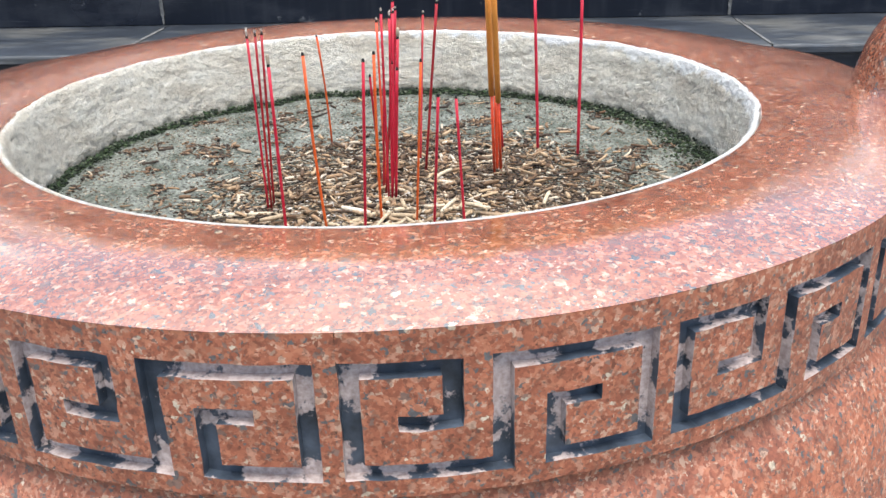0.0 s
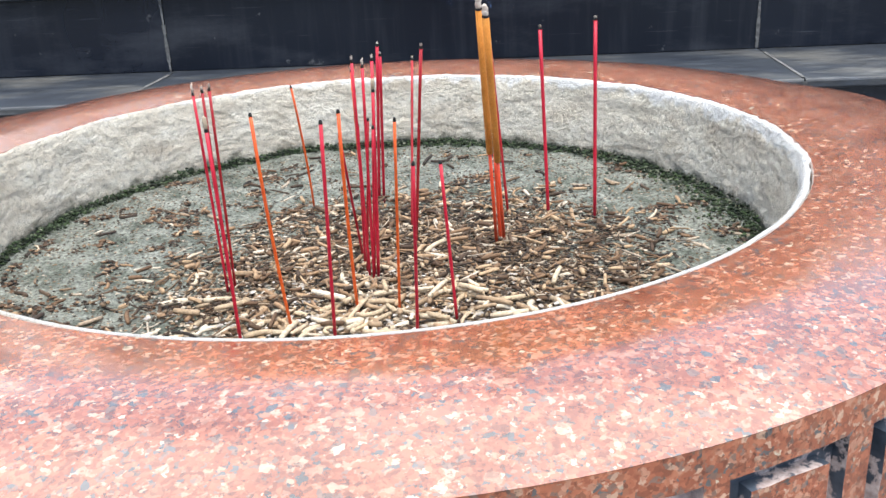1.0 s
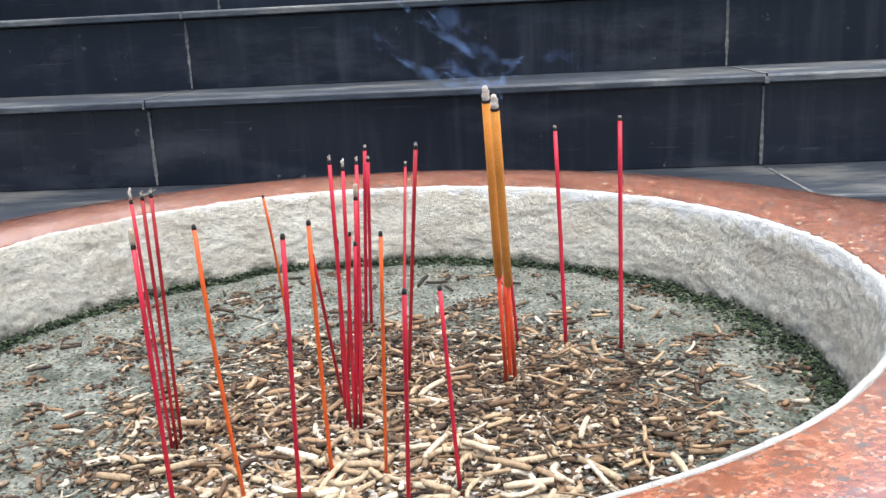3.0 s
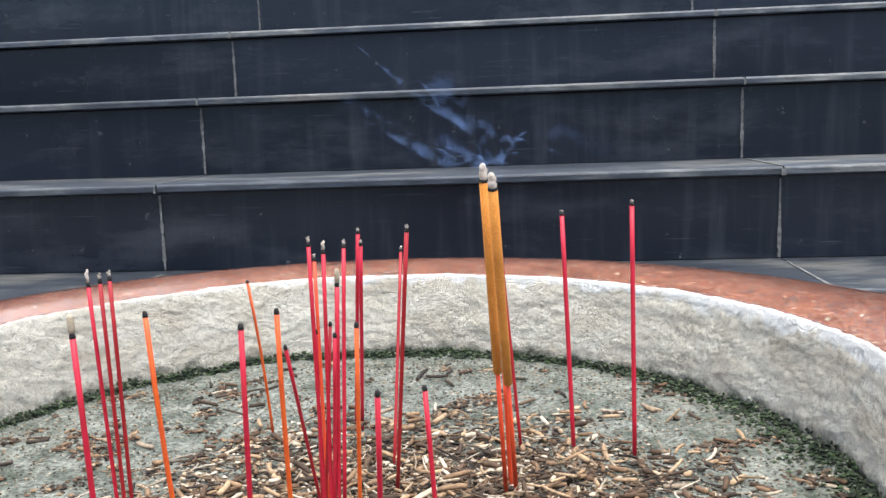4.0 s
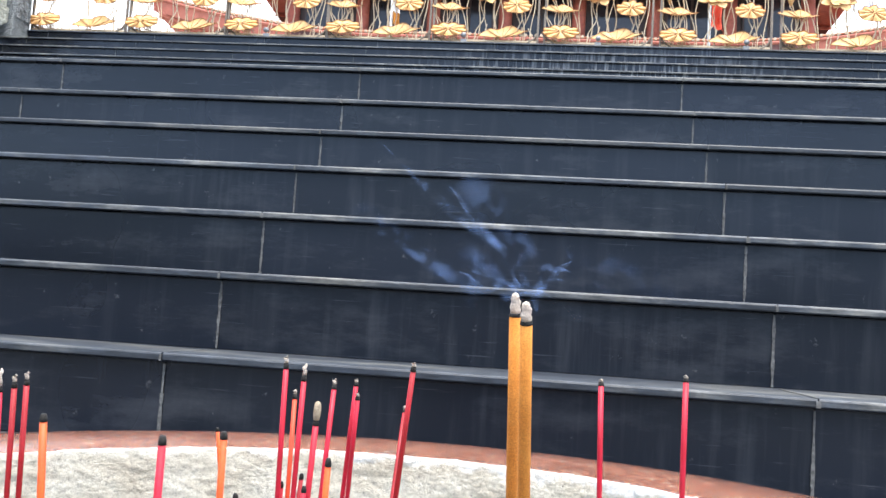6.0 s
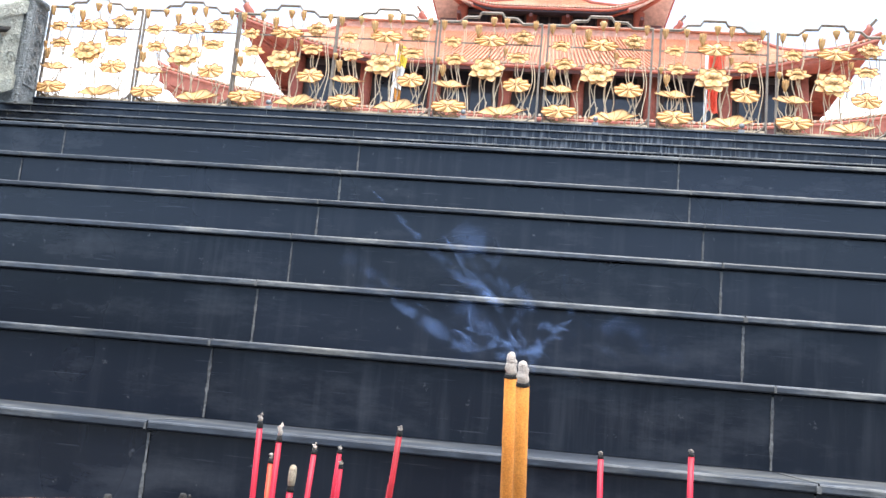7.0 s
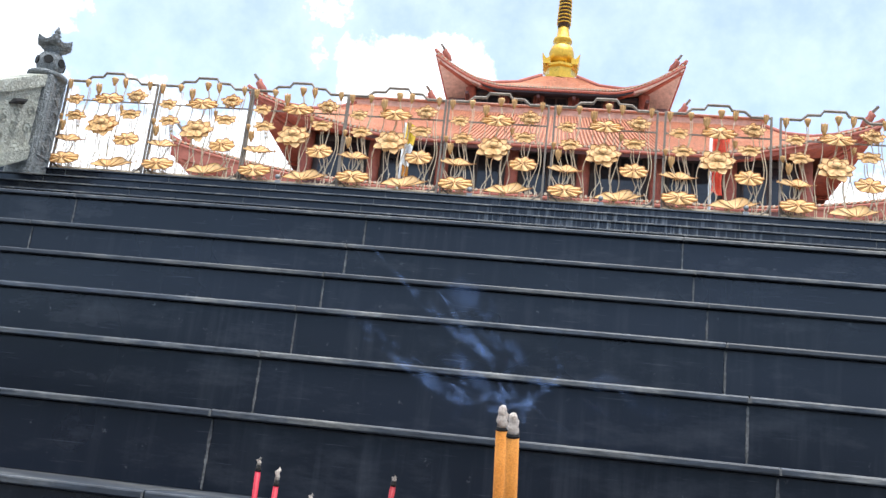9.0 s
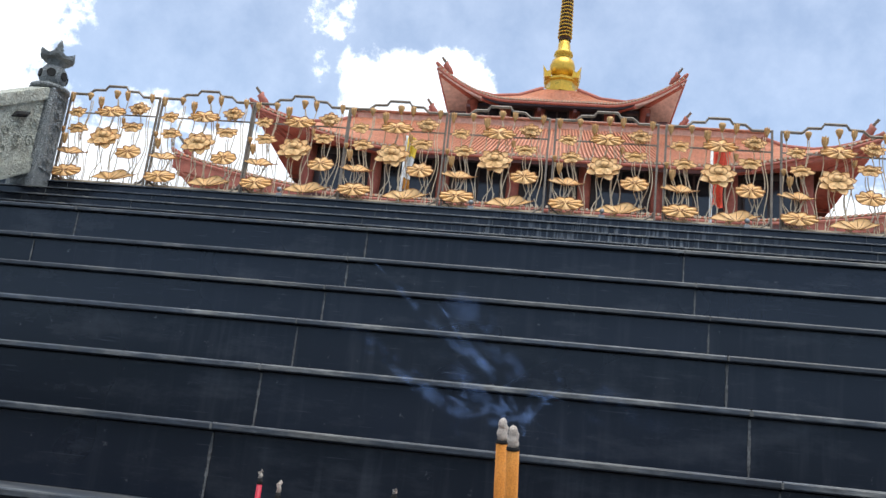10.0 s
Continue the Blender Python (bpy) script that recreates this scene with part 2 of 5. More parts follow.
def black_stone():
    """Honed black granite slabs with rain streaks and dust."""
    m, nt, bsdf = material("black_granite_slab", 0.34)
    bsdf.inputs["Specular IOR Level"].default_value = 0.43
    bsdf.inputs["Specular Tint"].default_value = (0.83, 0.91, 1.0, 1)
    n = noise_at(nt, 1.6, 5.0, 0.6)
    base = ramp(nt, [(0.3, (0.0032, 0.0042, 0.0080)), (0.7, (0.0065, 0.0085, 0.0150))])
    link(nt, n, "Fac", base, "Fac")
    info = nt.nodes.new("ShaderNodeObjectInfo")
    pr = ramp(nt, [(0.0, 0.7), (1.0, 1.3)])
    link(nt, info, "Random", pr, "Fac")
    per = mix_color(nt, "MULTIPLY")
    per.inputs["Factor"].default_value = 1.0
    link(nt, base, "Color", per, "A")
    link(nt, pr, "Color", per, "B")
    streak = noise_at(nt, 1.0, 5.0, 0.65, (22, 3, 1.6))
    sm = ramp(nt, [(0.50, 0.0), (0.78, 0.13)])
    link(nt, streak, "Fac", sm, "Fac")
    cloudy = noise_at(nt, 0.9, 3.0, 0.5)
    cm = ramp(nt, [(0.42, 0.15), (0.68, 1.0)])
    link(nt, cloudy, "Fac", cm, "Fac")
    f = math_node(nt, "MULTIPLY")
    link(nt, sm, "Color", f, 0)
    link(nt, cm, "Color", f, 1)
    st = mix_color(nt)
    st.inputs["B"].default_value = (0.19, 0.20, 0.22, 1)
    link(nt, f, 0, st, "Factor")
    link(nt, per, "Result", st, "A")
    # scratches and lime spots
    spots = noise_at(nt, 30.0, 4.0, 0.7)
    sp = ramp(nt, [(0.67, 0.0), (0.76, 0.42)])
    link(nt, spots, "Fac", sp, "Fac")
    sx = mix_color(nt)
    sx.inputs["B"].default_value = (0.22, 0.22, 0.22, 1)
    link(nt, sp, "Color", sx, "Factor")
    link(nt, st, "Result", sx, "A")
    wipe = noise_at(nt, 2.2, 8.0, 0.72, (1, 1, 3.0))
    wr = ramp(nt, [(0.52, 0.0), (0.76, 0.17)])
    link(nt, wipe, "Fac", wr, "Fac")
    scratch = noise_at(nt, 7.0, 6.0, 0.6, (1, 1, 26))
    sr = ramp(nt, [(0.64, 0.0), (0.72, 0.18)])
    link(nt, scratch, "Fac", sr, "Fac")
    dust = math_node(nt, "MAXIMUM")
    link(nt, wr, "Color", dust, 0)
    link(nt, sr, "Color", dust, 1)
    dx = mix_color(nt)
    dx.inputs["B"].default_value = (0.19, 0.20, 0.22, 1)
    # a patch of washed-out lime down the middle of the upper flight
    far = nt.nodes.new("ShaderNodeVectorMath")
    far.operation = "DISTANCE"
    far.inputs[1].default_value = (0.55, 7.0, 2.75)
    link(nt, place(nt), 0, far, 0)
    patch = nt.nodes.new("ShaderNodeMapRange")
    patch.inputs["From Min"].default_value, patch.inputs["From Max"].default_value = 2.4, 0.3
    link(nt, far, "Value", patch, "Value")
    drip = noise_at(nt, 1.0, 6.0, 0.7, (26, 2, 1.2))
    dr = ramp(nt, [(0.50, 0.0), (0.60, 0.9)])
    link(nt, drip, "Fac", dr, "Fac")
    lime = math_node(nt, "MULTIPLY")
    link(nt, patch, 0, lime, 0)
    link(nt, dr, "Color", lime, 1)
    both = math_node(nt, "MAXIMUM")
    link(nt, dust, 0, both, 0)
    link(nt, lime, 0, both, 1)
    wash = mix_color(nt)
    wash.inputs["A"].default_value, wash.inputs["B"].default_value = (0.19, 0.20, 0.22, 1), (0.42, 0.43, 0.43, 1)
    link(nt, lime, 0, wash, "Factor")
    link(nt, wash, "Result", dx, "B")
    link(nt, both, 0, dx, "Factor")
    link(nt, sx, "Result", dx, "A")
    link(nt, dx, "Result", bsdf, "Base Color")
    rr = ramp(nt, [(0.3, 0.20), (0.7, 0.36)])
    link(nt, cloudy, "Fac", rr, "Fac")
    link(nt, rr, "Color", bsdf, "Roughness")
    bump(nt, bsdf, spots, "Fac", 0.08, 0.002)
    return m


def dusty_tread():
    m, nt, bsdf = material("dusty_black_granite_tread", 0.42)
    n = noise_at(nt, 3.5, 6.0, 0.65, (1, 2.5, 2))
    base = ramp(nt, [(0.3, (0.020, 0.026, 0.038)), (0.48, (0.040, 0.048, 0.060)), (0.72, (0.19, 0.185, 0.165))])
    link(nt, n, "Fac", base, "Fac")
    info = nt.nodes.new("ShaderNodeObjectInfo")
    pr = ramp(nt, [(0.0, 0.65), (1.0, 1.25)])
    link(nt, info, "Random", pr, "Fac")
    per = mix_color(nt, "MULTIPLY")
    per.inputs["Factor"].default_value = 1.0
    link(nt, base, "Color", per, "A")
    link(nt, pr, "Color", per, "B")
    scuff = noise_at(nt, 16.0, 8.0, 0.75, (1, 4, 6))
    scr = ramp(nt, [(0.35, 0.4), (0.55, 1.0), (0.72, 1.9)])
    link(nt, scuff, "Fac", scr, "Fac")
    worn = mix_color(nt, "MULTIPLY")
    worn.inputs["Factor"].default_value = 1.0
    link(nt, per, "Result", worn, "A")
    link(nt, scr, "Color", worn, "B")
    link(nt, worn, "Result", bsdf, "Base Color")
    f = noise_at(nt, 120.0, 4.0, 0.65)
    bump(nt, bsdf, f, "Fac", 0.25, 0.0015)
    return m


def carved_stone(name, low, high):
    m, nt, bsdf = material(name, 0.8)
    n = noise_at(nt, 3.0, 5.0, 0.6)
    base = ramp(nt, [(0.3, low), (0.7, high)])
    link(nt, n, "Fac", base, "Fac")
    p = place(nt)
    scroll = node(nt, "ShaderNodeTexNoise", Scale=13.0, Detail=1.5, Distortion=2.2)
    link(nt, p, 0, scroll, "Vector")
    lines = math_node(nt, "MULTIPLY", b=26.0)
    link(nt, scroll, "Fac", lines, 0)
    wave = math_node(nt, "SINE")
    link(nt, lines, 0, wave, 0)
    bump(nt, bsdf, wave, 0, 0.9, 0.014)
    grit = noise_at(nt, 60.0, 4.0)
    gr = ramp(nt, [(0.3, 0.75), (0.7, 1.1)])
    link(nt, grit, "Fac", gr, "Fac")
    mul = mix_color(nt, "MULTIPLY")
    mul.inputs["Factor"].default_value = 1.0
    link(nt, base, "Color", mul, "A")
    link(nt, gr, "Color", mul, "B")
    link(nt, mul, "Result", bsdf, "Base Color")
    return m


GRANITE = granite_red("polished_red_granite", 1.0, 0.13, 0.22)
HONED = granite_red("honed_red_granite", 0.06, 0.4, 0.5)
FRET_PAINT = flaking_paint()
LINING = cement_lining()
BED = mottled("damp_grey_ash_bed", (0.10, 0.125, 0.09), (0.47, 0.49, 0.42), 60.0, 0.92, 420.0, 1.0, 0.008, speck=0.78, spread=0.2)
# burnt tones; the darkest also stands in for shadow gaps in the heap
ASH_ROD = islands("burnt_ash_rods", [(0.0, (0.03, 0.018, 0.010)), (0.34, (0.13, 0.072, 0.036)), (0.64, (0.32, 0.20, 0.11)), (0.88, (0.45, 0.32, 0.19)), (1.0, (0.62, 0.53, 0.41))])
CRUMB = islands("dark_debris", [(0.0, (0.012, 0.009, 0.007)), (0.42, (0.07, 0.043, 0.025)), (0.72, (0.25, 0.17, 0.10)), (1.0, (0.55, 0.48, 0.38))])
DEBRIS = islands("dark_brown_debris", [(0.0, (0.012, 0.009, 0.006)), (0.5, (0.06, 0.035, 0.02)), (0.85, (0.15, 0.085, 0.045)), (1.0, (0.30, 0.20, 0.12))])
POWDER = islands("ash_powder_lumps", [(0.0, (0.36, 0.32, 0.28)), (1.0, (0.62, 0.58, 0.53))], 0.95, 900.0)
MOSS = islands("damp_moss", [(0.0, (0.012, 0.016, 0.010)), (0.55, (0.025, 0.042, 0.018)), (0.85, (0.05, 0.085, 0.03)), (1.0, (0.16, 0.17, 0.12))], 0.95, 900.0)
RED_DYE = mottled("red_dyed_bamboo", (0.44, 0.006, 0.020), (0.58, 0.011, 0.042), 160.0, 0.5, 1800.0, 0.2, 0.0003, speck=0.25)
DARK_RED_DYE = mottled("dark_red_dyed_bamboo", (0.30, 0.008, 0.012), (0.44, 0.012, 0.02), 160.0, 0.5, 1800.0, 0.2, 0.0003, speck=0.25)
ORANGE_DYE = mottled("orange_dyed_bamboo", (0.66, 0.075, 0.010), (0.80, 0.135, 0.015), 160.0, 0.5, 1800.0, 0.2, 0.0003, speck=0.25)
VERMILION = mottled("vermilion_dyed_bamboo", (0.60, 0.045, 0.012), (0.72, 0.08, 0.02), 160.0, 0.5, 1800.0, 0.2, 0.0003, speck=0.25)
INCENSE = mottled("ochre_incense_paste", (0.58, 0.205, 0.025), (0.72, 0.29, 0.045), 140.0, 0.85, 2200.0, 0.6, 0.0004, speck=0.4)
CHAR_AND_HOLE_BLACK = mottled("charred_tip", (0.006, 0.006, 0.006), (0.02, 0.018, 0.016), 700.0, 0.9)
TIP_ASH = mottled("grey_incense_ash", (0.52, 0.44, 0.36), (0.80, 0.71, 0.61), 500.0, 0.95, 2500.0, 0.9, 0.0008)
TAN_ASH = mottled("tan_incense_ash", (0.38, 0.30, 0.20), (0.58, 0.49, 0.36), 500.0, 0.95, 2500.0, 0.9, 0.0008)
STONE = black_stone()
TREAD = dusty_tread()
MORTAR = mottled("pale_mortar", (0.06, 0.06, 0.06), (0.23, 0.23, 0.22), 24.0, 0.9, 130.0, 0.6, 0.002, speck=0.6)
CORE = mottled("dark_concrete", (0.02, 0.02, 0.02), (0.05, 0.05, 0.05), 4.0, 0.9)
PAVING = mottled("grey_paving", (0.15, 0.147, 0.14), (0.25, 0.243, 0.23), 1.4, 0.75, 30.0)
TERRACE = mottled("pale_terrace_bounce", (0.42, 0.40, 0.37), (0.56, 0.54, 0.50), 0.8, 0.7, 14.0)
CARVED = carved_stone("carved_grey_stone", (0.22, 0.235, 0.24), (0.37, 0.39, 0.385))
PALE_CARVED = carved_stone("carved_pale_stone", (0.52, 0.52, 0.43), (0.68, 0.68, 0.58))
GOLD = mottled("gold_painted_iron", (0.82, 0.43, 0.14), (0.92, 0.59, 0.26), 9.0, 0.5, 45.0, 0.3, 0.004, 0.0, speck=0.2)
GOLD_DEEP = mottled("antique_gold_paint", (0.55, 0.28, 0.09), (0.72, 0.44, 0.18), 9.0, 0.45, 45.0, 0.3, 0.004, 0.25)
IRON = mottled("dark_wrought_iron", (0.15, 0.12, 0.092), (0.29, 0.235, 0.18), 8.0, 0.55, 60.0)
STEM_PAINT = mottled("bronze_painted_rod", (0.60, 0.45, 0.29), (0.74, 0.60, 0.42), 6.0, 0.55, 60.0)
GOLD_LINE = mottled("brown_line_paint", (0.26, 0.105, 0.03), (0.38, 0.17, 0.055), 9.0, 0.6, 45.0)
# near-black navy: the shade under the upper eave is in the colour
SHADED_NAVY = mottled("shaded_dark_navy_timber", (0.018, 0.02, 0.035), (0.035, 0.036, 0.055), 1.0, 0.7, 9.0)
PALE_SOFFIT = mottled("pale_pink_soffit_boards", (0.74, 0.58, 0.52), (0.84, 0.70, 0.64), 0.8, 0.8, 9.0)
REFLECTED_WALL = mottled("dark_reflected_plaster", (0.05, 0.05, 0.055), (0.09, 0.09, 0.095), 0.7, 0.85, 12.0)
ROOF_TILE = mottled("terracotta_roof_tile", (0.52, 0.175, 0.085), (0.68, 0.28, 0.15), 1.2, 0.55, 14.0, 0.5, 0.02)
# darker copy of the tile colour: paints the shade between the tile rows
ROOF_GAPS = mottled("terracotta_with_gap_shade", (0.30, 0.11, 0.065), (0.42, 0.17, 0.10), 1.2, 0.6, 14.0)
RED_PLASTER = mottled("red_brown_plaster", (0.36, 0.105, 0.075), (0.46, 0.15, 0.10), 0.8, 0.7, 9.0)
PINK_PLASTER = mottled("dusty_pink_plaster", (0.62, 0.31, 0.22), (0.72, 0.41, 0.31), 0.8, 0.75, 9.0)
TILE_END = mottled("pale_glazed_tile_end", (0.42, 0.30, 0.20), (0.58, 0.46, 0.34), 3.0, 0.5)
# dark red, deepened in colour for the shade beneath the eaves
SOFFIT = mottled("shaded_dark_red_timber", (0.075, 0.03, 0.028), (0.13, 0.05, 0.045), 1.0, 0.7, 9.0)
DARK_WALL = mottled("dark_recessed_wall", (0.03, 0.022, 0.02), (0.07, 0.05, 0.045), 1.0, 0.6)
GLASS_DARK = mottled("dark_window_pane", (0.012, 0.014, 0.018), (0.03, 0.033, 0.04), 1.0, 0.12)
SPIRE_GOLD = mottled("gold_leaf_spire", (0.62, 0.36, 0.03), (0.82, 0.53, 0.07), 2.5, 0.32, 20.0, 0.3, 0.01, 0.45, speck=0.3)
SPIRE_SHADE = mottled("spire_gap_shade", (0.035, 0.018, 0.008), (0.08, 0.04, 0.015), 4.0, 0.6)
FLAG_RED = mottled("orange_red_flag_cloth", (0.70, 0.075, 0.04), (0.85, 0.14, 0.07), 5.0, 0.8)
FLAG_YELLOW = mottled("yellow_flag_cloth", (0.78, 0.55, 0.04), (0.88, 0.66, 0.08), 5.0, 0.8)
FLAG_WHITE = mottled("white_flag_cloth", (0.70, 0.70, 0.70), (0.82, 0.82, 0.82), 5.0, 0.8)
FLAG_ORANGE = mottled("orange_flag_cloth", (0.78, 0.36, 0.06), (0.88, 0.46, 0.10), 5.0, 0.8)
POLE_WHITE = mottled("white_painted_pole", (0.60, 0.60, 0.60), (0.78, 0.78, 0.77), 3.0, 0.4)
LAMP_GREY = mottled("grey_cast_metal", (0.22, 0.22, 0.22), (0.38, 0.38, 0.38), 9.0, 0.45, metal=0.3)

# ---- mesh helpers ----


def data_of(name, bm, mat, smooth=False):
    me = bpy.data.meshes.new(name)
    bmesh.ops.recalc_face_normals(bm, faces=bm.faces)
    for f in bm.faces:
        f.smooth = smooth
    bm.to_mesh(me)
    bm.free()
    me.materials.append(mat)
    return me


def part(name, bm, mat, parent, label="", smooth=False):
    ob = new(name, data_of(name, bm, mat, smooth))
    ob.parent = parent
    return tagged(ob, label)


def empty(name, at=(0, 0, 0), label="", category="", group="", kind=""):
    ob = new(name)
    ob.empty_display_size = 0.05
    ob.location = at
    return tagged(ob, label, category, group, kind)


def raw(name, verts, faces, mat, parent=None, smooth=False):
    me = bpy.data.meshes.new(name)
    me.from_pydata(verts, [], faces)
    me.materials.append(mat)
    if smooth:
        me.polygons.foreach_set("use_smooth", [True] * len(me.polygons))
    ob = new(name, me)
    ob.parent = parent
    return ob


def box(bm, x0, x1, y0, y1, z0, z1, bevel=0.0):
    made = bmesh.ops.create_cube(bm, size=1)["verts"]
    for v in made:
        v.co = ((x0 + x1) / 2 + v.co.x * (x1 - x0), (y0 + y1) / 2 + v.co.y * (y1 - y0), (z0 + z1) / 2 + v.co.z * (z1 - z0))
    if bevel:
        edges = list({e for v in made for e in v.link_edges})
        bmesh.ops.bevel(bm, geom=edges, offset=bevel, segments=2, affect="EDGES", profile=0.5)
    return bm


def one_box(*sizes, bevel=0.0):
    return box(bmesh.new(), *sizes, bevel=bevel)


def tube(bm, points, radii, sides=8):
    """A closed tube along points."""
    pts = [Vector(p) for p in points]
    if not hasattr(radii, "__len__"):
        radii = [radii] * len(pts)
    rings = []
    for i, p in enumerate(pts):
        way = (pts[min(i + 1, len(pts) - 1)] - pts[max(i - 1, 0)]).normalized()
        side = way.cross(Vector((0, 0, 1)) if abs(way.z) < 0.9 else Vector((0, 1, 0))).normalized()
        up = side.cross(way)
        rings.append([bm.verts.new(p + radii[i] * (math.cos(t) * side + math.sin(t) * up)) for t in (2 * math.pi * k / sides for k in range(sides))])
    for r, q in zip(rings, rings[1:]):
        for k in range(sides):
            bm.faces.new((r[k], r[(k + 1) % sides], q[(k + 1) % sides], q[k]))
    bm.faces.new(rings[0][::-1])
    bm.faces.new(rings[-1])
    return bm


def lathe(profile, sides=96, uneven=0.0, seed=0, at=(0, 0)):
    """Turns a profile of (radius, height) round the upright axis."""
    bm = bmesh.new()
    rows = []
    for i in range(sides):
        t = 2 * math.pi * i / sides
        row = []
        for r, z in profile:
            w = uneven * noise.noise((math.cos(t) * 14 + seed, math.sin(t) * 14, z * 60)) if uneven else 0
            row.append(bm.verts.new((at[0] + (r + w) * math.cos(t), at[1] + (r + w) * math.sin(t), z + w * 0.6)) if r > 1e-6 else None)
        rows.append(row)
    tops = {j: bm.verts.new((at[0], at[1], profile[j][1])) for j in range(len(profile)) if profile[j][0] <= 1e-6}
    for i in range(sides):
        a, b = rows[i], rows[(i + 1) % sides]
        for j in range(len(profile) - 1):
            loop = [a[j] or tops[j], b[j] or tops[j], b[j + 1] or tops[j + 1], a[j + 1] or tops[j + 1]]
            loop = list(dict.fromkeys(loop))
            bm.faces.new(loop)
    return bm


def prism(outline, y0, y1):
    """An outline of (x, z) pushed from y0 to y1."""
    bm = bmesh.new()
    a = [bm.verts.new((x, y0, z)) for x, z in outline]
    b = [bm.verts.new((x, y1, z)) for x, z in outline]
    bm.faces.new(a)
    bm.faces.new(b[::-1])
    for i in range(len(a)):
        j = (i + 1) % len(a)
        bm.faces.new((a[i], b[i], b[j], a[j]))
    return bm


def along_x(profile, length):
    """A closed (y, z) profile pushed along x, centred."""
    bm = bmesh.new()
    a = [bm.verts.new((-length / 2, y, z)) for y, z in profile]
    b = [bm.verts.new((length / 2, y, z)) for y, z in profile]
    bm.faces.new(a)
    bm.faces.new(b[::-1])
    for i in range(len(a)):
        j = (i + 1) % len(a)
        bm.faces.new((a[i], b[i], b[j], a[j]))
    return bm

# ---- ground and stairs ----
GOING, GOING_UP = 0.288, 0.298
LOWER_TOPS = [0.17, 0.34, 0.51, 0.68, 0.85, 1.02, 1.194, 1.362, 1.536, 1.735]   # hand-laid steps, not quite even
RISE_UP = 0.1725
FIRST_RISER = 0.458          # foot of the lower flight
UPPER_Y = 5.543
TOP_Z = 1.735 + 11 * RISE_UP
LEFT, RIGHT = -6.70, 6.70

ground = raw("ground", [(-400, -400, 0), (400, -400, 0), (400, 400, 0), (-400, 400, 0)], [(0, 1, 2, 3)], PAVING)
tagged(ground, "grey stone paving of the temple yard", "ground", kind="structure")


# unseen wall, added so that the lower risers and burner reflect something dark
reflected_wall = new("unseen_dark_wall", data_of("unseen_dark_wall", one_box(-30, 30, -12.3, -12.0, 0.0, 2.8, bevel=0.02), REFLECTED_WALL))
tagged(reflected_wall, "unseen dark wall added for the lower steps to reflect", "wall", kind="structure")


def riser_planes():
    """(flight, foot height, rise, y of the riser) from the ground to the top."""
    feet = [0.0] + LOWER_TOPS
    rows = [(0, feet[k], feet[k + 1] - feet[k], FIRST_RISER + GOING * k) for k in range(10)]
    rows += [(1, LOWER_TOPS[-1] + RISE_UP * j, RISE_UP, UPPER_Y + GOING_UP * j) for j in range(11)]
    return rows


def stairs_core():
    outline = [(FIRST_RISER + 0.03, 0.0)]
    for flight, z, rise, y in riser_planes():
        outline += [(y + 0.03, z - 0.0185 if z else 0.0), (y + 0.03, z + rise - 0.0185)]
    outline += [(60.0, TOP_Z - 0.0185), (60.0, 0.0)]
    clean = []
    for p in outline:
        if not clean or p != clean[-1]:
            clean.append(p)
    bm = along_x(clean, RIGHT - LEFT)
    return bm


stairs = new("stairs_1", data_of("stairs_core", stairs_core(), CORE))
tagged(stairs, "wide temple stairs faced with polished black granite slabs", "stairs", kind="structure")


# hidden from below; added pale to throw light up at soffits and fence
terrace = new("floor", data_of("floor", one_box(-30, 30, UPPER_Y + 10 * GOING_UP + 0.60, 60, TOP_Z - 0.10, TOP_Z - 0.012, bevel=0.004), TERRACE))
tagged(terrace, "unseen pale terrace floor that bounces light up onto the hall", "floor", kind="structure")


# ---- burner ----
burner = empty("incense_burner", (0, 0, 0), "round red granite incense burner with a carved fret band", "incense burner")
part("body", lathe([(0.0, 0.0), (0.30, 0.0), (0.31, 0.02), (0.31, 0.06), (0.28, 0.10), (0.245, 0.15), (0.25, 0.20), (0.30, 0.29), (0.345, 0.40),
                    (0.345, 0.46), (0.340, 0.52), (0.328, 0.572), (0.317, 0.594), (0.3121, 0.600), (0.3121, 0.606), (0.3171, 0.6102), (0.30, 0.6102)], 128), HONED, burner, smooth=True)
rim = part("rim", lathe([(0.2322, 0.640), (0.2322, 0.6798), (0.2328, 0.6808), (0.245, 0.6818), (0.256, 0.6828), (0.266, 0.6833), (0.275, 0.6834), (0.284, 0.6830), (0.293, 0.6821), (0.302, 0.6808), (0.309, 0.6797),
                   (0.3145, 0.6787), (0.3180, 0.6781), (0.3170, 0.6777), (0.30, 0.6777)], 160), GRANITE, burner, smooth=True)
rim.data.set_sharp_from_angle(angle=radians(32))


def flare(ob):
    """Draws the outer edge out a little where the two ears are joined on."""
    for v in ob.data.vertices:
        r = math.hypot(v.co.x, v.co.y)
        near = min(1.0, max(0.0, (31 - abs(math.degrees(math.atan2(v.co.y, abs(v.co.x))))) / 9))
        near *= near * (3 - 2 * near) * min(1.0, max(0.0, (r - 0.275) / 0.035))
        v.co.x, v.co.y = v.co.x * (1 + 0.0105 * near / r), v.co.y * (1 + 0.0105 * near / r)


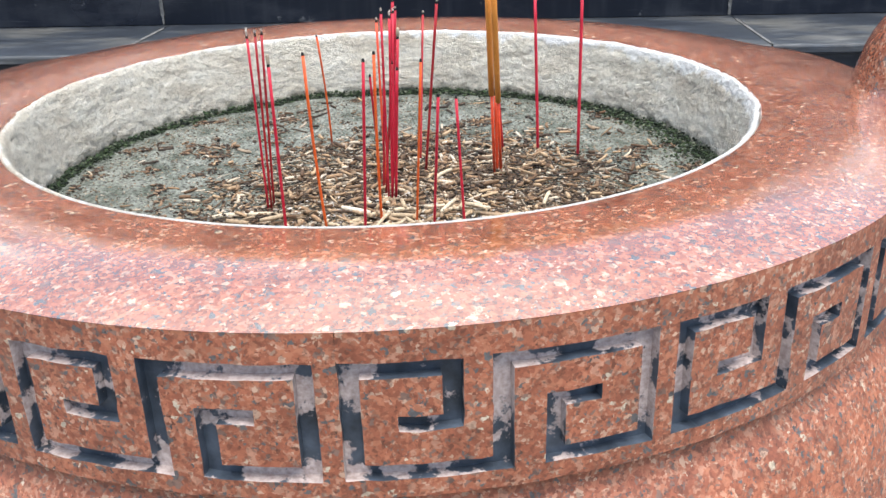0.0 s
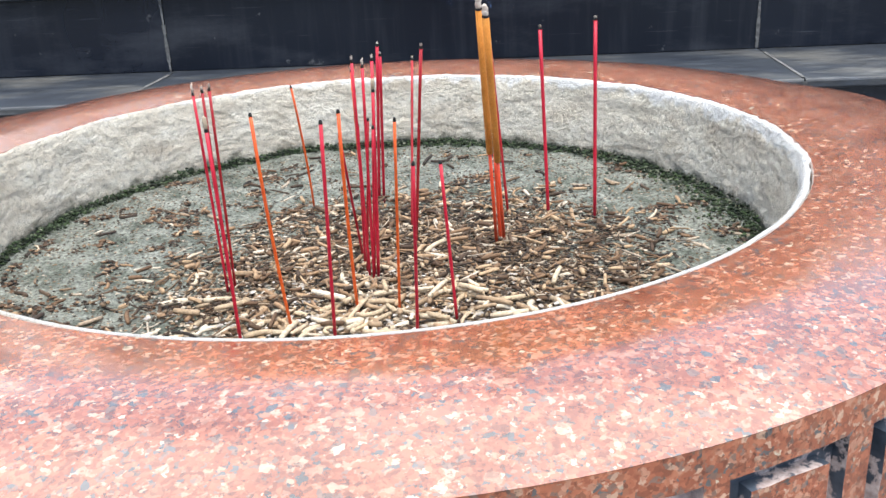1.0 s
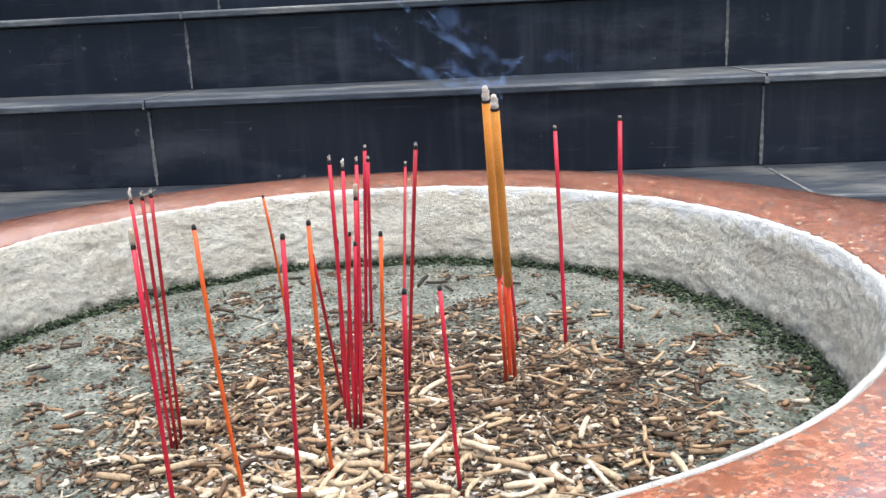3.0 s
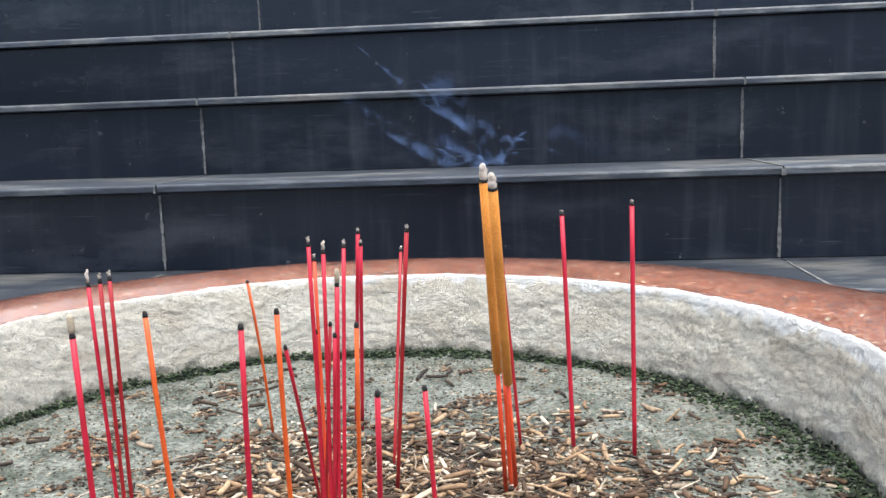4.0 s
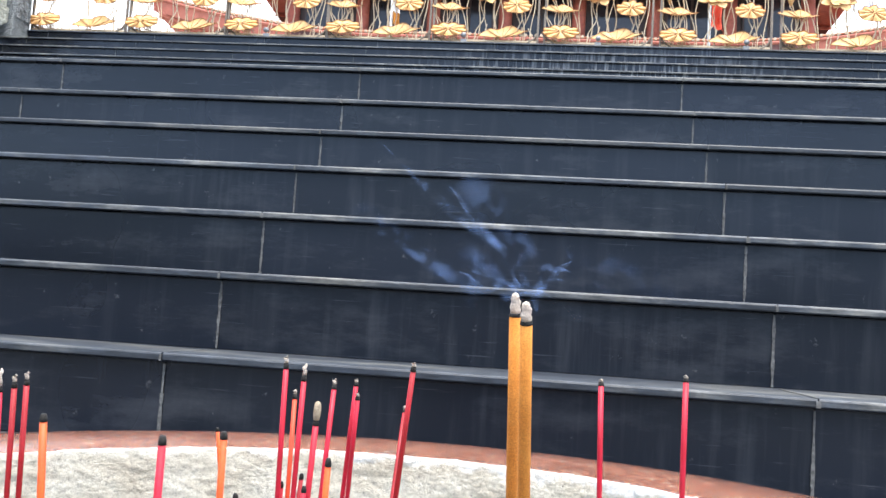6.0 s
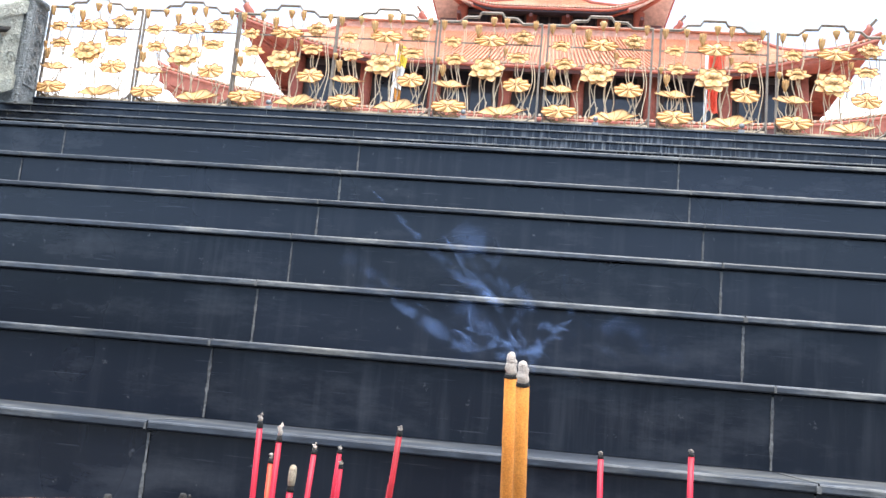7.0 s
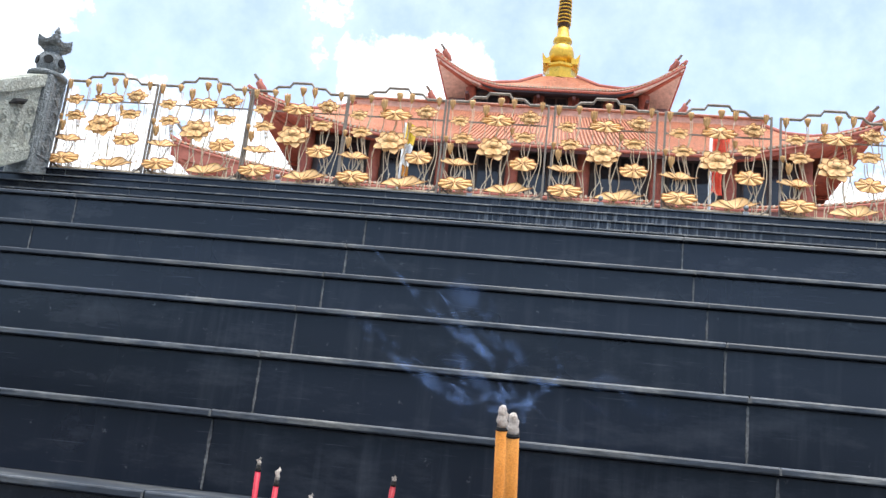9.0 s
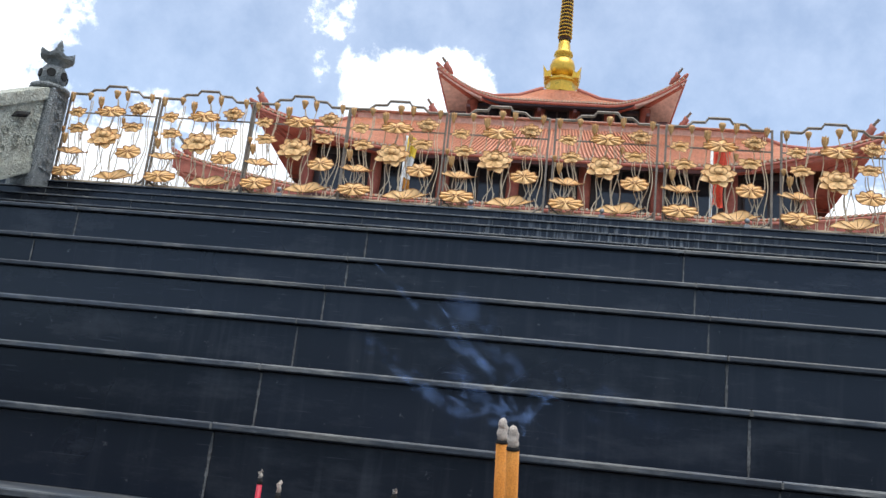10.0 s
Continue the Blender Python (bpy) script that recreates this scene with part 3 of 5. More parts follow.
def rough_lining():
    """The hand-plastered inside: pits, trowel ridges and a ragged upper lip."""
    shape = [(0.2220, 0.605), (0.2212, 0.628), (0.2222, 0.645), (0.2245, 0.660), (0.2265, 0.672), (0.2280, 0.6775), (0.2292, 0.6800), (0.2306, 0.6808), (0.2319, 0.6806), (0.2321, 0.640)]
    rows = []
    for (r0, z0), (r1, z1) in zip(shape, shape[1:]):
        n = max(1, round(math.hypot(r1 - r0, z1 - z0) / 0.0016)) if r1 < 0.2310 else 1
        rows += [(r0 + (r1 - r0) * i / n, z0 + (z1 - z0) * i / n) for i in range(n)]
    rows.append(shape[-1])
    sides = 760
    verts, faces = [], []
    for k in range(sides):
        t = 2 * math.pi * k / sides
        c, s = math.cos(t), math.sin(t)
        for j, (r, z) in enumerate(rows):
            w = 0.0010 * noise.noise((c * 9, s * 9, z * 70)) + 0.0009 * noise.noise((c * 30, s * 30, z * 260)) + 0.0008 * noise.noise((c * 85, s * 85, z * 420))
            if j == len(rows) - 1:
                w = 0.0
            lip = 0.5 if z > 0.676 else 0.2
            verts.append(((r + w) * c, (r + w) * s, z + lip * w))
    m = len(rows)
    for k in range(sides):
        a, b = k * m, (k + 1) % sides * m
        faces += [(a + j, b + j, b + j + 1, a + j + 1) for j in range(m - 1)]
    ob = raw("lining", verts, faces, LINING, burner, True)
    tagged(ob, "rough pale cement lining with algae at its foot")


rough_lining()
TURN = 360 / 16
FRET_Z0, FRET_Z1, FRET_START = 0.6172, 0.6657, -86.6
BARS = [(0, .058, 0, 1), (0, .345, .87, 1), (.287, .345, .42, 1), (.16, .345, .42, .55), (0, .49, 0, .135), (.428, .49, 0, 1),
        (.428, .935, .87, 1), (.878, .935, 0, 1), (.585, .935, 0, .135), (.585, .645, 0, .62), (.585, .755, .49, .62)]


def fret_band():
    us = sorted({0.0, 1.0, *(b[0] for b in BARS), *(b[1] for b in BARS), 0.22, 0.39, 0.54, 0.70, 0.82, 0.97, 0.11})
    vs = sorted({-0.155, 1.06, 1.256, *(b[2] for b in BARS), *(b[3] for b in BARS)})
    deep = [[any(b[0] <= (us[i] + us[i + 1]) / 2 <= b[1] and b[2] <= (vs[j] + vs[j + 1]) / 2 <= b[3] for b in BARS) for j in range(len(vs) - 1)] for i in range(len(us) - 1)]
    r0, r1 = 0.3178, 0.3128
    verts, faces, gv, gf = [], [], [], []

    def corner(n, u, v, r):
        t = radians(FRET_START + TURN * (n + u))
        wob = 0.0011 * noise.noise((t * 60, v * 7, 1.0)) if v < 1.1 else 0.0
        sway = 0.0022 * noise.noise((t * 60, v * 7, 4.0))
        return (r * math.cos(t + sway), r * math.sin(t + sway), FRET_Z0 + v * (FRET_Z1 - FRET_Z0) + wob)

    def quad(vv, ff, pts):
        ff.append(tuple(range(len(vv), len(vv) + 4)))
        vv.extend(pts)

    for n in range(16):
        for i in range(len(us) - 1):
            for j in range(len(vs) - 1):
                u0, u1, v0, v1 = us[i], us[i + 1], vs[j], vs[j + 1]
                if not deep[i][j]:
                    quad(verts, faces, [corner(n, u0, v0, r0), corner(n, u1, v0, r0), corner(n, u1, v1, r0), corner(n, u0, v1, r0)])
                    continue
                quad(gv, gf, [corner(n, u0, v0, r1), corner(n, u1, v0, r1), corner(n, u1, v1, r1), corner(n, u0, v1, r1)])
                for (a, b), (p, q) in (((i - 1, j), ((u0, v0), (u0, v1))), ((i + 1, j), ((u1, v1), (u1, v0))), ((i, j - 1), ((u1, v0), (u0, v0))), ((i, j + 1), ((u0, v1), (u1, v1)))):
                    if not deep[a % (len(us) - 1)][b]:
                        quad(gv, gf, [corner(n, *p, r0), corner(n, *q, r0), corner(n, *q, r1), corner(n, *p, r1)])
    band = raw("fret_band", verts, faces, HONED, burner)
    groove = raw("fret_groove", gv, gf, FRET_PAINT, band)
    flare(rim), flare(band), flare(groove)
    tagged(groove, "carved fret groove with flaking black paint")


fret_band()


def ear(sign):
    bm = bmesh.new()
    bmesh.ops.create_uvsphere(bm, u_segments=32, v_segments=20, radius=1)
    for v in bm.verts:
        x, y, z = v.co
        s = lambda q: math.copysign(abs(q) ** 0.86, q)
        v.co = (sign * (0.350 + 0.050 * s(x)), 0.000 + 0.052 * s(y), 0.664 + 0.076 * s(z))
    return bm


part("ear", ear(1), GRANITE, burner, smooth=True)
part("ear", ear(-1), GRANITE, burner, smooth=True)


# ---- ash bed and what lies in it ----
def bed_height(x, y):
    r = math.hypot(x, y)
    heap = 0.0060 * math.exp(-((x - 0.03) / 0.085) ** 2 - ((y + 0.06) / 0.085) ** 2)
    edge = -0.002 * max(0.0, (r - 0.17) / 0.05)
    return 0.6285 + heap + edge + 0.0022 * noise.noise((x * 22, y * 22, 0.3)) + 0.0012 * noise.noise((x * 80, y * 80, 2.0)) + 0.0009 * noise.noise((x * 210, y * 210, 5.0))


def ash_bed():
    rings, sides = 120, 320
    verts = [(0, 0, bed_height(0, 0))]
    for i in range(1, rings + 1):
        r = 0.2245 * i / rings
        for k in range(sides):
            t = 2 * math.pi * k / sides
            verts.append((r * math.cos(t), r * math.sin(t), bed_height(r * math.cos(t), r * math.sin(t))))
    faces = [(0, 1 + k, 1 + (k + 1) % sides) for k in range(sides)]
    for i in range(rings - 1):
        for k in range(sides):
            a, b = 1 + i * sides + k, 1 + i * sides + (k + 1) % sides
            faces.append((a, a + sides, b + sides, b))
    return raw("ash_bed", verts, faces, BED, None, True)


tagged(ash_bed(), "damp grey ash and sand bed inside the burner", "ash bed", kind="stuff")

rng = random.Random(7)


def scatter(kind):
    """A spot on the bed: most in the heap round the sticks."""
    while True:
        if kind == "heap":
            x, y = 0.030 + rng.gauss(0, 0.068), -0.060 + rng.gauss(0, 0.064)
            if ((x - 0.030) / 0.155) ** 2 + ((y + 0.060) / 0.148) ** 2 > 1 + 0.5 * noise.noise((x * 30, y * 30, 7.0)):
                continue
        elif kind == "front":
            x, y = 0.026 + rng.gauss(0, 0.044), -0.118 + rng.gauss(0, 0.026)
        elif kind == "patch":
            r, t = 0.21 * math.sqrt(rng.random()), rng.random() * 2 * math.pi
            x, y = r * math.cos(t), r * math.sin(t)
            if noise.noise((x * 26, y * 26, 3.0)) + 0.8 * noise.noise((x * 70, y * 70, 9.0)) < 0.22 + 1.2 * y:
                continue
        else:
            r, t = 0.21 * math.sqrt(rng.random()), rng.random() * 2 * math.pi
            x, y = r * math.cos(t), r * math.sin(t)
        if math.hypot(x, y) < 0.213:
            return x, y


def rods(name, count, kind, radius, lengths, lift, mat, label, heap=None):
    verts, faces = [], []
    sides, steps = 6, 4
    for n in range(count):
        x, y = scatter(kind)
        length, r = rng.uniform(*lengths), rng.uniform(*radius)
        t, bend, pitch = rng.random() * 2 * math.pi, rng.gauss(0, 1.2) * (1.0 if rng.random() < 0.5 else 0.3), rng.gauss(0, 0.16)
        z = bed_height(x, y) + r * rng.uniform(0.5, 1.0) + rng.random() ** 2 * lift
        p, start = Vector((x, y, z)), len(verts)
        for s in range(steps + 1):
            way = Vector((math.cos(t), math.sin(t), pitch)).normalized()
            side = Vector((-math.sin(t), math.cos(t), 0))
            up = way.cross(side)
            rr = r * (0.82 if s in (0, steps) else rng.uniform(0.92, 1.08))
            for k in range(sides):
                a = 2 * math.pi * k / sides
                q = p + rr * (math.cos(a) * side + math.sin(a) * up)
                verts.append(tuple(q))
            p = p + way * (length / steps)
            p.z = max(p.z, bed_height(p.x, p.y) + r * 0.4)
            t += bend / steps
        for s in range(steps):
            for k in range(sides):
                a, b = start + s * sides + k, start + s * sides + (k + 1) % sides
                faces.append((a, b, b + sides, a + sides))
        faces.append(tuple(start + k for k in range(sides))[::-1])
        faces.append(tuple(start + steps * sides + k for k in range(sides)))
        if heap:
            raw(name, [tuple(Vector(v) - heap.location) for v in verts], faces, mat, heap, True)
            verts, faces = [], []
    if heap:
        return heap
    ob = raw(name, verts, faces, mat, None, True)
    return tagged(ob, label, "ash", kind="stuff")


def crumbs(name, count, kind, size, lift, mat, label, category, flat=0.5, ring=None):
    verts, faces = [], []
    for n in range(count):
        if ring:
            t = rng.random() * 2 * math.pi
            thick = 0.25 + 0.9 * max(0.0, math.cos(t - 0.25)) ** 6 + 0.5 * max(0.0, noise.noise((math.cos(t) * 3, math.sin(t) * 3, 5.0)) + 0.3)
            r = ring[0] - abs(rng.gauss(0, ring[1])) * thick
            x, y = r * math.cos(t), r * math.sin(t)
        else:
            x, y = scatter(kind)
        s = rng.uniform(*size)
        z = bed_height(x, y) + rng.random() ** 2 * lift + s * flat * 0.3
        turn = rng.random() * 6.3
        start = len(verts)
        for k in range(5):
            a = turn + k * 1.2566 + rng.gauss(0, 0.25)
            q = s * rng.uniform(0.6, 1.15)
            verts.append((x + q * math.cos(a), y + q * math.sin(a) * 0.7, z + rng.gauss(0, 0.25) * s * flat))
        verts.append((x, y, z + s * flat * rng.uniform(0.5, 1.0)))
        verts.append((x, y, z - s * flat))
        for k in range(5):
            faces.append((start + k, start + (k + 1) % 5, start + 5))
            faces.append((start + (k + 1) % 5, start + k, start + 6))
    return tagged(raw(name, verts, faces, mat), label, category, kind="stuff")


rods("ash_rods", 1450, "heap", (0.0005, 0.0013), (0.003, 0.013), 0.005, ASH_ROD, "loose tan and brown rods of fallen incense ash")
ash_heap = empty("ash_heap", (0.026, -0.118, 0.630), "small heap of cream coloured curled incense ash rods", "ash heap")
rods("ash_rod", 270, "front", (0.0009, 0.0015), (0.006, 0.021), 0.006,
     islands("pale_ash_rods", [(0.0, (0.30, 0.20, 0.115)), (0.5, (0.52, 0.41, 0.27)), (1.0, (0.70, 0.62, 0.49))], loose=True), "", ash_heap)
rods("stray_ash_rods", 150, "all", (0.0006, 0.0013), (0.005, 0.016), 0.001, CRUMB, "stray brown ash rods lying on the bed")
rods("stem_splinters", 2200, "heap", (0.0002, 0.0005), (0.004, 0.016), 0.005, CRUMB, "thin broken stick splinters among the ash")
crumbs("ash_crumbs", 13000, "heap", (0.0005, 0.0020), 0.004, CRUMB, "dark crumbs of burnt incense in the heap", "ash")
crumbs("brown_debris", 6000, "patch", (0.0005, 0.0024), 0.0016, DEBRIS, "dark brown clots of burnt debris on the bed", "debris")
rods("broken_ash_rods", 260, "patch", (0.0006, 0.0012), (0.004, 0.012), 0.0012, ASH_ROD, "short brown ash rods strewn beside the heap")
crumbs("ash_powder", 1300, "front", (0.0006, 0.0024), 0.004, POWDER, "pale lumps of ash powder in the heap", "ash")
crumbs("bed_grit", 13000, "all", (0.0003, 0.0012), 0.0004, CRUMB, "dark grit strewn over the ash bed", "grit")
crumbs("moss_fringe", 10000, "all", (0.0004, 0.0020), 0.005, MOSS, "dark green moss round the edge of the bed", "moss", 0.7, (0.2225, 0.0085))


# ---- incense sticks ----
def stick_thing(base, tip, dye, radius=0.00105, char=0.0015, ash=0.0, tan=0.0, label="", bow=0.0):
    b, t = Vector(base), Vector(tip)
    b.z = min(b.z, bed_height(b.x, b.y)) - 0.004
    ob = empty("incense_stick", b, label, "incense stick", "sticks in the burner")
    way = (t - b)
    side = Vector((way.z, 0, -way.x)).normalized() * bow
    at = lambda f: way * f + side * (4 * f * (1 - f))
    end = way.length
    burnt = 1 - char / end
    part("stem", tube(bmesh.new(), [at(f * burnt) for f in (0, .2, .4, .6, .8, 1)], radius, 8), dye, ob, smooth=True)
    if char:
        part("charred_tip", tube(bmesh.new(), [at(burnt), at((burnt + 1) / 2), at(1.0)], [radius * 1.08, radius * 1.02, radius * 0.75], 8), CHAR_AND_HOLE_BLACK, ob, smooth=True)
    if ash:
        u = way.normalized()
        pts = [at(1.0) + u * (ash * f) + Vector((0.0003 * math.sin(9 * f), 0.0002 * math.cos(7 * f), 0)) for f in (-0.05, .3, .6, .85, 1)]
        part("tip_ash", tube(bmesh.new(), pts, [radius * 0.8, radius * 0.75, radius * 0.85, radius * 0.6, radius * 0.25], 7), TIP_ASH, ob, "grey curl of ash", True)
    if tan:
        u = way.normalized()
        pts = [at(1.0) + u * (0.85 * tan * f) for f in (-0.02, .25, .6, .9, 1)]
        part("tip_ash", tube(bmesh.new(), pts, [radius * 1.0, radius * 1.18, radius * 1.2, radius * 1.05, radius * 0.45], 8), TAN_ASH, ob, "tan stub of unburnt paste", True)
    return ob


RED_LABEL = "thin red dyed bamboo incense stick with a charred tip"
DARK_LABEL = "thin dark red incense stick with a grey ash tip"
ORANGE_LABEL = "thin orange dyed incense stick with a charred tip"
STUB_LABEL = "red incense stick with a stub of tan paste on its tip"
stick_thing((-0.0625, -0.084, 0.634), (-0.0607, -0.0965, 0.7365), RED_DYE, 0.0007, ash=0.0045, label=DARK_LABEL)
stick_thing((-0.061, -0.083, 0.634), (-0.0556, -0.0985, 0.738), DARK_RED_DYE, 0.0007, ash=0.002, label=DARK_LABEL)
stick_thing((-0.0605, -0.079, 0.634), (-0.0518, -0.0995, 0.739), DARK_RED_DYE, 0.0007, ash=0.002, label=DARK_LABEL)
stick_thing((-0.037, -0.147, 0.634), (-0.035, -0.157, 0.734), RED_DYE, 0.0008, tan=0.0055, label=STUB_LABEL)
stick_thing((-0.018, -0.131, 0.634), (-0.0210, -0.1440, 0.7365), ORANGE_DYE, 0.00075, bow=-0.001, label=ORANGE_LABEL)
stick_thing((0.003, -0.142, 0.634), (0.0108, -0.1605, 0.7365), RED_DYE, 0.00075, label=RED_LABEL)
stick_thing((0.009, -0.115, 0.634), (0.0122, -0.1335, 0.7345), ORANGE_DYE, 0.00075, bow=-0.0006, label=ORANGE_LABEL)
stick_thing((0.000, -0.042, 0.634), (0.005, -0.102, 0.716), RED_DYE, 0.00065, label=RED_LABEL)
stick_thing((0.028, -0.115, 0.634), (0.036, -0.141, 0.732), ORANGE_DYE, 0.00062, label=ORANGE_LABEL)
stick_thing((0.039, -0.141, 0.634), (0.046, -0.170, 0.722), RED_DYE, 0.0007, label=RED_LABEL)
stick_thing((0.0555, -0.123, 0.634), (0.052, -0.128, 0.7105), RED_DYE, 0.00072, label=RED_LABEL)
stick_thing((0.026, -0.025, 0.634), (0.0388, -0.0545, 0.7468), DARK_RED_DYE, 0.0008, ash=0.0013, label=DARK_LABEL)
stick_thing((0.021, 0.000, 0.634), (0.023, 0.038, 0.726), DARK_RED_DYE, 0.00075, ash=0.0013, label=DARK_LABEL)
stick_thing((-0.007, 0.060, 0.634), (0.003, 0.039, 0.735), RED_DYE, 0.00095, ash=0.0013, label=DARK_LABEL)
stick_thing((-0.004, 0.061, 0.634), (0.005, 0.034, 0.730), RED_DYE, 0.0009, ash=0.0013, label=DARK_LABEL)
stick_thing((0.008, -0.073, 0.634), (0.0110, -0.0885, 0.747), RED_DYE, 0.0007, ash=0.002, label=DARK_LABEL)
stick_thing((0.010, -0.074, 0.634), (0.015, -0.085, 0.744), RED_DYE, 0.0007, ash=0.003, label=DARK_LABEL)
stick_thing((0.007, -0.039, 0.634), (0.011, -0.033, 0.7385), RED_DYE, 0.0008, ash=0.002, label=DARK_LABEL)
stick_thing((0.012, -0.073, 0.634), (0.019, -0.085, 0.733), RED_DYE, 0.0008, tan=0.0055, label=STUB_LABEL)
stick_thing((0.004, -0.052, 0.634), (0.003, -0.049, 0.736), VERMILION, 0.0007, ash=0.0013, label=ORANGE_LABEL)
stick_thing((0.003, -0.058, 0.634), (0.010, -0.081, 0.716), RED_DYE, 0.00065, label=RED_LABEL)
stick_thing((0.0095, -0.070, 0.634), (0.0185, -0.090, 0.717), RED_DYE, 0.00065, label=RED_LABEL)
stick_thing((0.005, -0.066, 0.634), (0.0145, -0.078, 0.718), DARK_RED_DYE, 0.0006, label=RED_LABEL)
stick_thing((-0.048, 0.054, 0.634), (-0.0485, 0.0295, 0.7143), ORANGE_DYE, 0.0007, bow=0.001, label=ORANGE_LABEL)
stick_thing((0.077, 0.028, 0.634), (0.069, 0.028, 0.733), DARK_RED_DYE, 0.0008, tan=0.0045, label=STUB_LABEL)
stick_thing((0.1008, 0.0258, 0.634), (0.0970, 0.0268, 0.7424), RED_DYE, 0.001, ash=0.0007, label=RED_LABEL)
stick_thing((0.1283, 0.0280, 0.634), (0.1278, 0.0290, 0.7458), RED_DYE, 0.00105, ash=0.0007, label=RED_LABEL)


def thick_stick(base, tip, start, ash):
    b, t = Vector(base), Vector(tip)
    b.z -= 0.005
    ob = empty("incense_stick", b, "thick ochre incense stick burning on a vermilion stem", "incense stick", "sticks in the burner")
    way = t - b
    part("stem", tube(bmesh.new(), [way * f for f in (0, .2, start + 0.03)], 0.0009, 8), VERMILION, ob, smooth=True)
    body = tube(bmesh.new(), [way * f for f in (start, start + .004, .6, .8, .994)], [0.0012, 0.0017, 0.00174, 0.0017, 0.00168], 14)
    part("paste", body, INCENSE, ob, "ochre incense paste", True)
    part("charred_ring", tube(bmesh.new(), [way * .9935, way * 1.0], [0.00174, 0.00160], 14), CHAR_AND_HOLE_BLACK, ob, smooth=True)
    u = way.normalized()
    n = 7
    pts = [way + u * (ash * k / n) + Vector((0.00022 * math.sin(k * 2.1), 0.0002 * math.cos(k * 1.7), 0)) for k in range(n + 1)]
    part("tip_ash", tube(bmesh.new(), pts, [0.00155, 0.00145, 0.0015, 0.00138, 0.00142, 0.0012, 0.0011, 0.0005], 10), TIP_ASH, ob, "crumbling grey ash", True)


thick_stick((0.0710, -0.023, 0.634), (0.0672, -0.0603, 0.7638), 0.44, 0.0058)
thick_stick((0.0752, -0.022, 0.634), (0.0706, -0.0708, 0.7617), 0.42, 0.0054)
stick_thing((0.0728, -0.0150, 0.634), (0.0715, -0.024, 0.684), VERMILION, 0.0010, char=0.0, label="vermilion incense stem behind the thick sticks")


# ---- smoke ----
def smoke_material():
    """Thin smoke: nearly clear, pale blue where it gathers."""
    m, nt, bsdf = material("thin_blue_smoke", 1.0)
    bsdf.inputs["Base Color"].default_value = (0.26, 0.42, 0.82, 1)
    bsdf.inputs["Specular IOR Level"].default_value = 0.0
    dense = nt.nodes.new("ShaderNodeAttribute")
    dense.attribute_name = "thickness"
    n = noise_at(nt, 190.0, 4.0, 0.6)
    r = ramp(nt, [(0.42, 0.0), (0.66, 0.16)])
    link(nt, n, "Fac", r, "Fac")
    f = math_node(nt, "MULTIPLY")
    link(nt, dense, "Fac", f, 0)
    link(nt, r, "Color", f, 1)
    link(nt, f, 0, bsdf, "Alpha")
    return m


def smoke():
    """Curling sheets of smoke that drift off the two burning tips."""
    dice = random.Random(21)
    verts, faces, dense = [], [], []
    across, steps = 6, 26
    drifts = [(-0.014, 0.013), (-0.022, 0.006), (-0.030, 0.020), (-0.036, 0.040), (-0.024, 0.036), (-0.046, 0.022), (-0.010, 0.030), (-0.034, 0.012),
              (0.012, 0.004), (0.026, 0.010), (0.020, 0.020), (0.038, 0.014)]
    for n, (dx, dz) in enumerate(drifts):
        start = Vector((0.0675, -0.0615, 0.7685)) if n % 2 else Vector((0.0700, -0.0715, 0.7665))
        size, phase, turns = dice.uniform(0.0012, 0.0036), dice.uniform(0, 6.3), dice.uniform(4.0, 7.5)
        sheet = len(verts)
        for i in range(steps + 1):
            f = i / steps
            curl = 0.0095 * f * math.sin(turns * f + phase)
            p = start + Vector((dx * f ** 1.2 + curl, 0.012 * f * math.sin(phase), dz * f ** 0.8 + 0.0065 * f * math.cos(turns * 1.3 * f + phase) - 0.0025 * f))
            lean = phase + 2.6 * f
            for k in range(across + 1):
                c = 2 * k / across - 1
                w = size * (0.35 + 1.6 * f) * c
                verts.append((p.x + w * math.cos(lean), p.y + 0.3 * w, p.z + w * math.sin(lean)))
                dense.append((1 - c * c) ** 1.5 * math.sin(math.pi * min(1.0, 0.04 + f)) ** 0.7)
        for i in range(steps):
            for k in range(across):
                a = sheet + i * (across + 1) + k
                faces.append((a, a + 1, a + across + 2, a + across + 1))
    ob = raw("smoke", verts, faces, smoke_material(), None, True)
    ob.data.attributes.new("thickness", "FLOAT", "POINT").data.foreach_set("value", dense)
    return tagged(ob, "thin blue-grey smoke curling off the burning thick sticks", "smoke", kind="stuff")


smoke()


# ---- fence of gilded lotus panels ----
FENCE_Y, PANEL = 8.65, 1.115
PANEL_X = [-5.10, -3.995, -2.90, -1.818, -0.714, 0.421, 1.57, 2.73, 3.90, 5.05]
POST_H = 1.115


def lobe(t, lobes, depth, pointed):
    """How far the rim of a leaf or flower reaches at angle t."""
    f = (t * lobes / (2 * math.pi)) % 1.0
    if pointed:
        return 1 - depth + depth * (1 - abs(2 * f - 1)) ** 0.9
    return 1 - depth + depth * abs(math.sin(math.pi * f)) ** 0.5


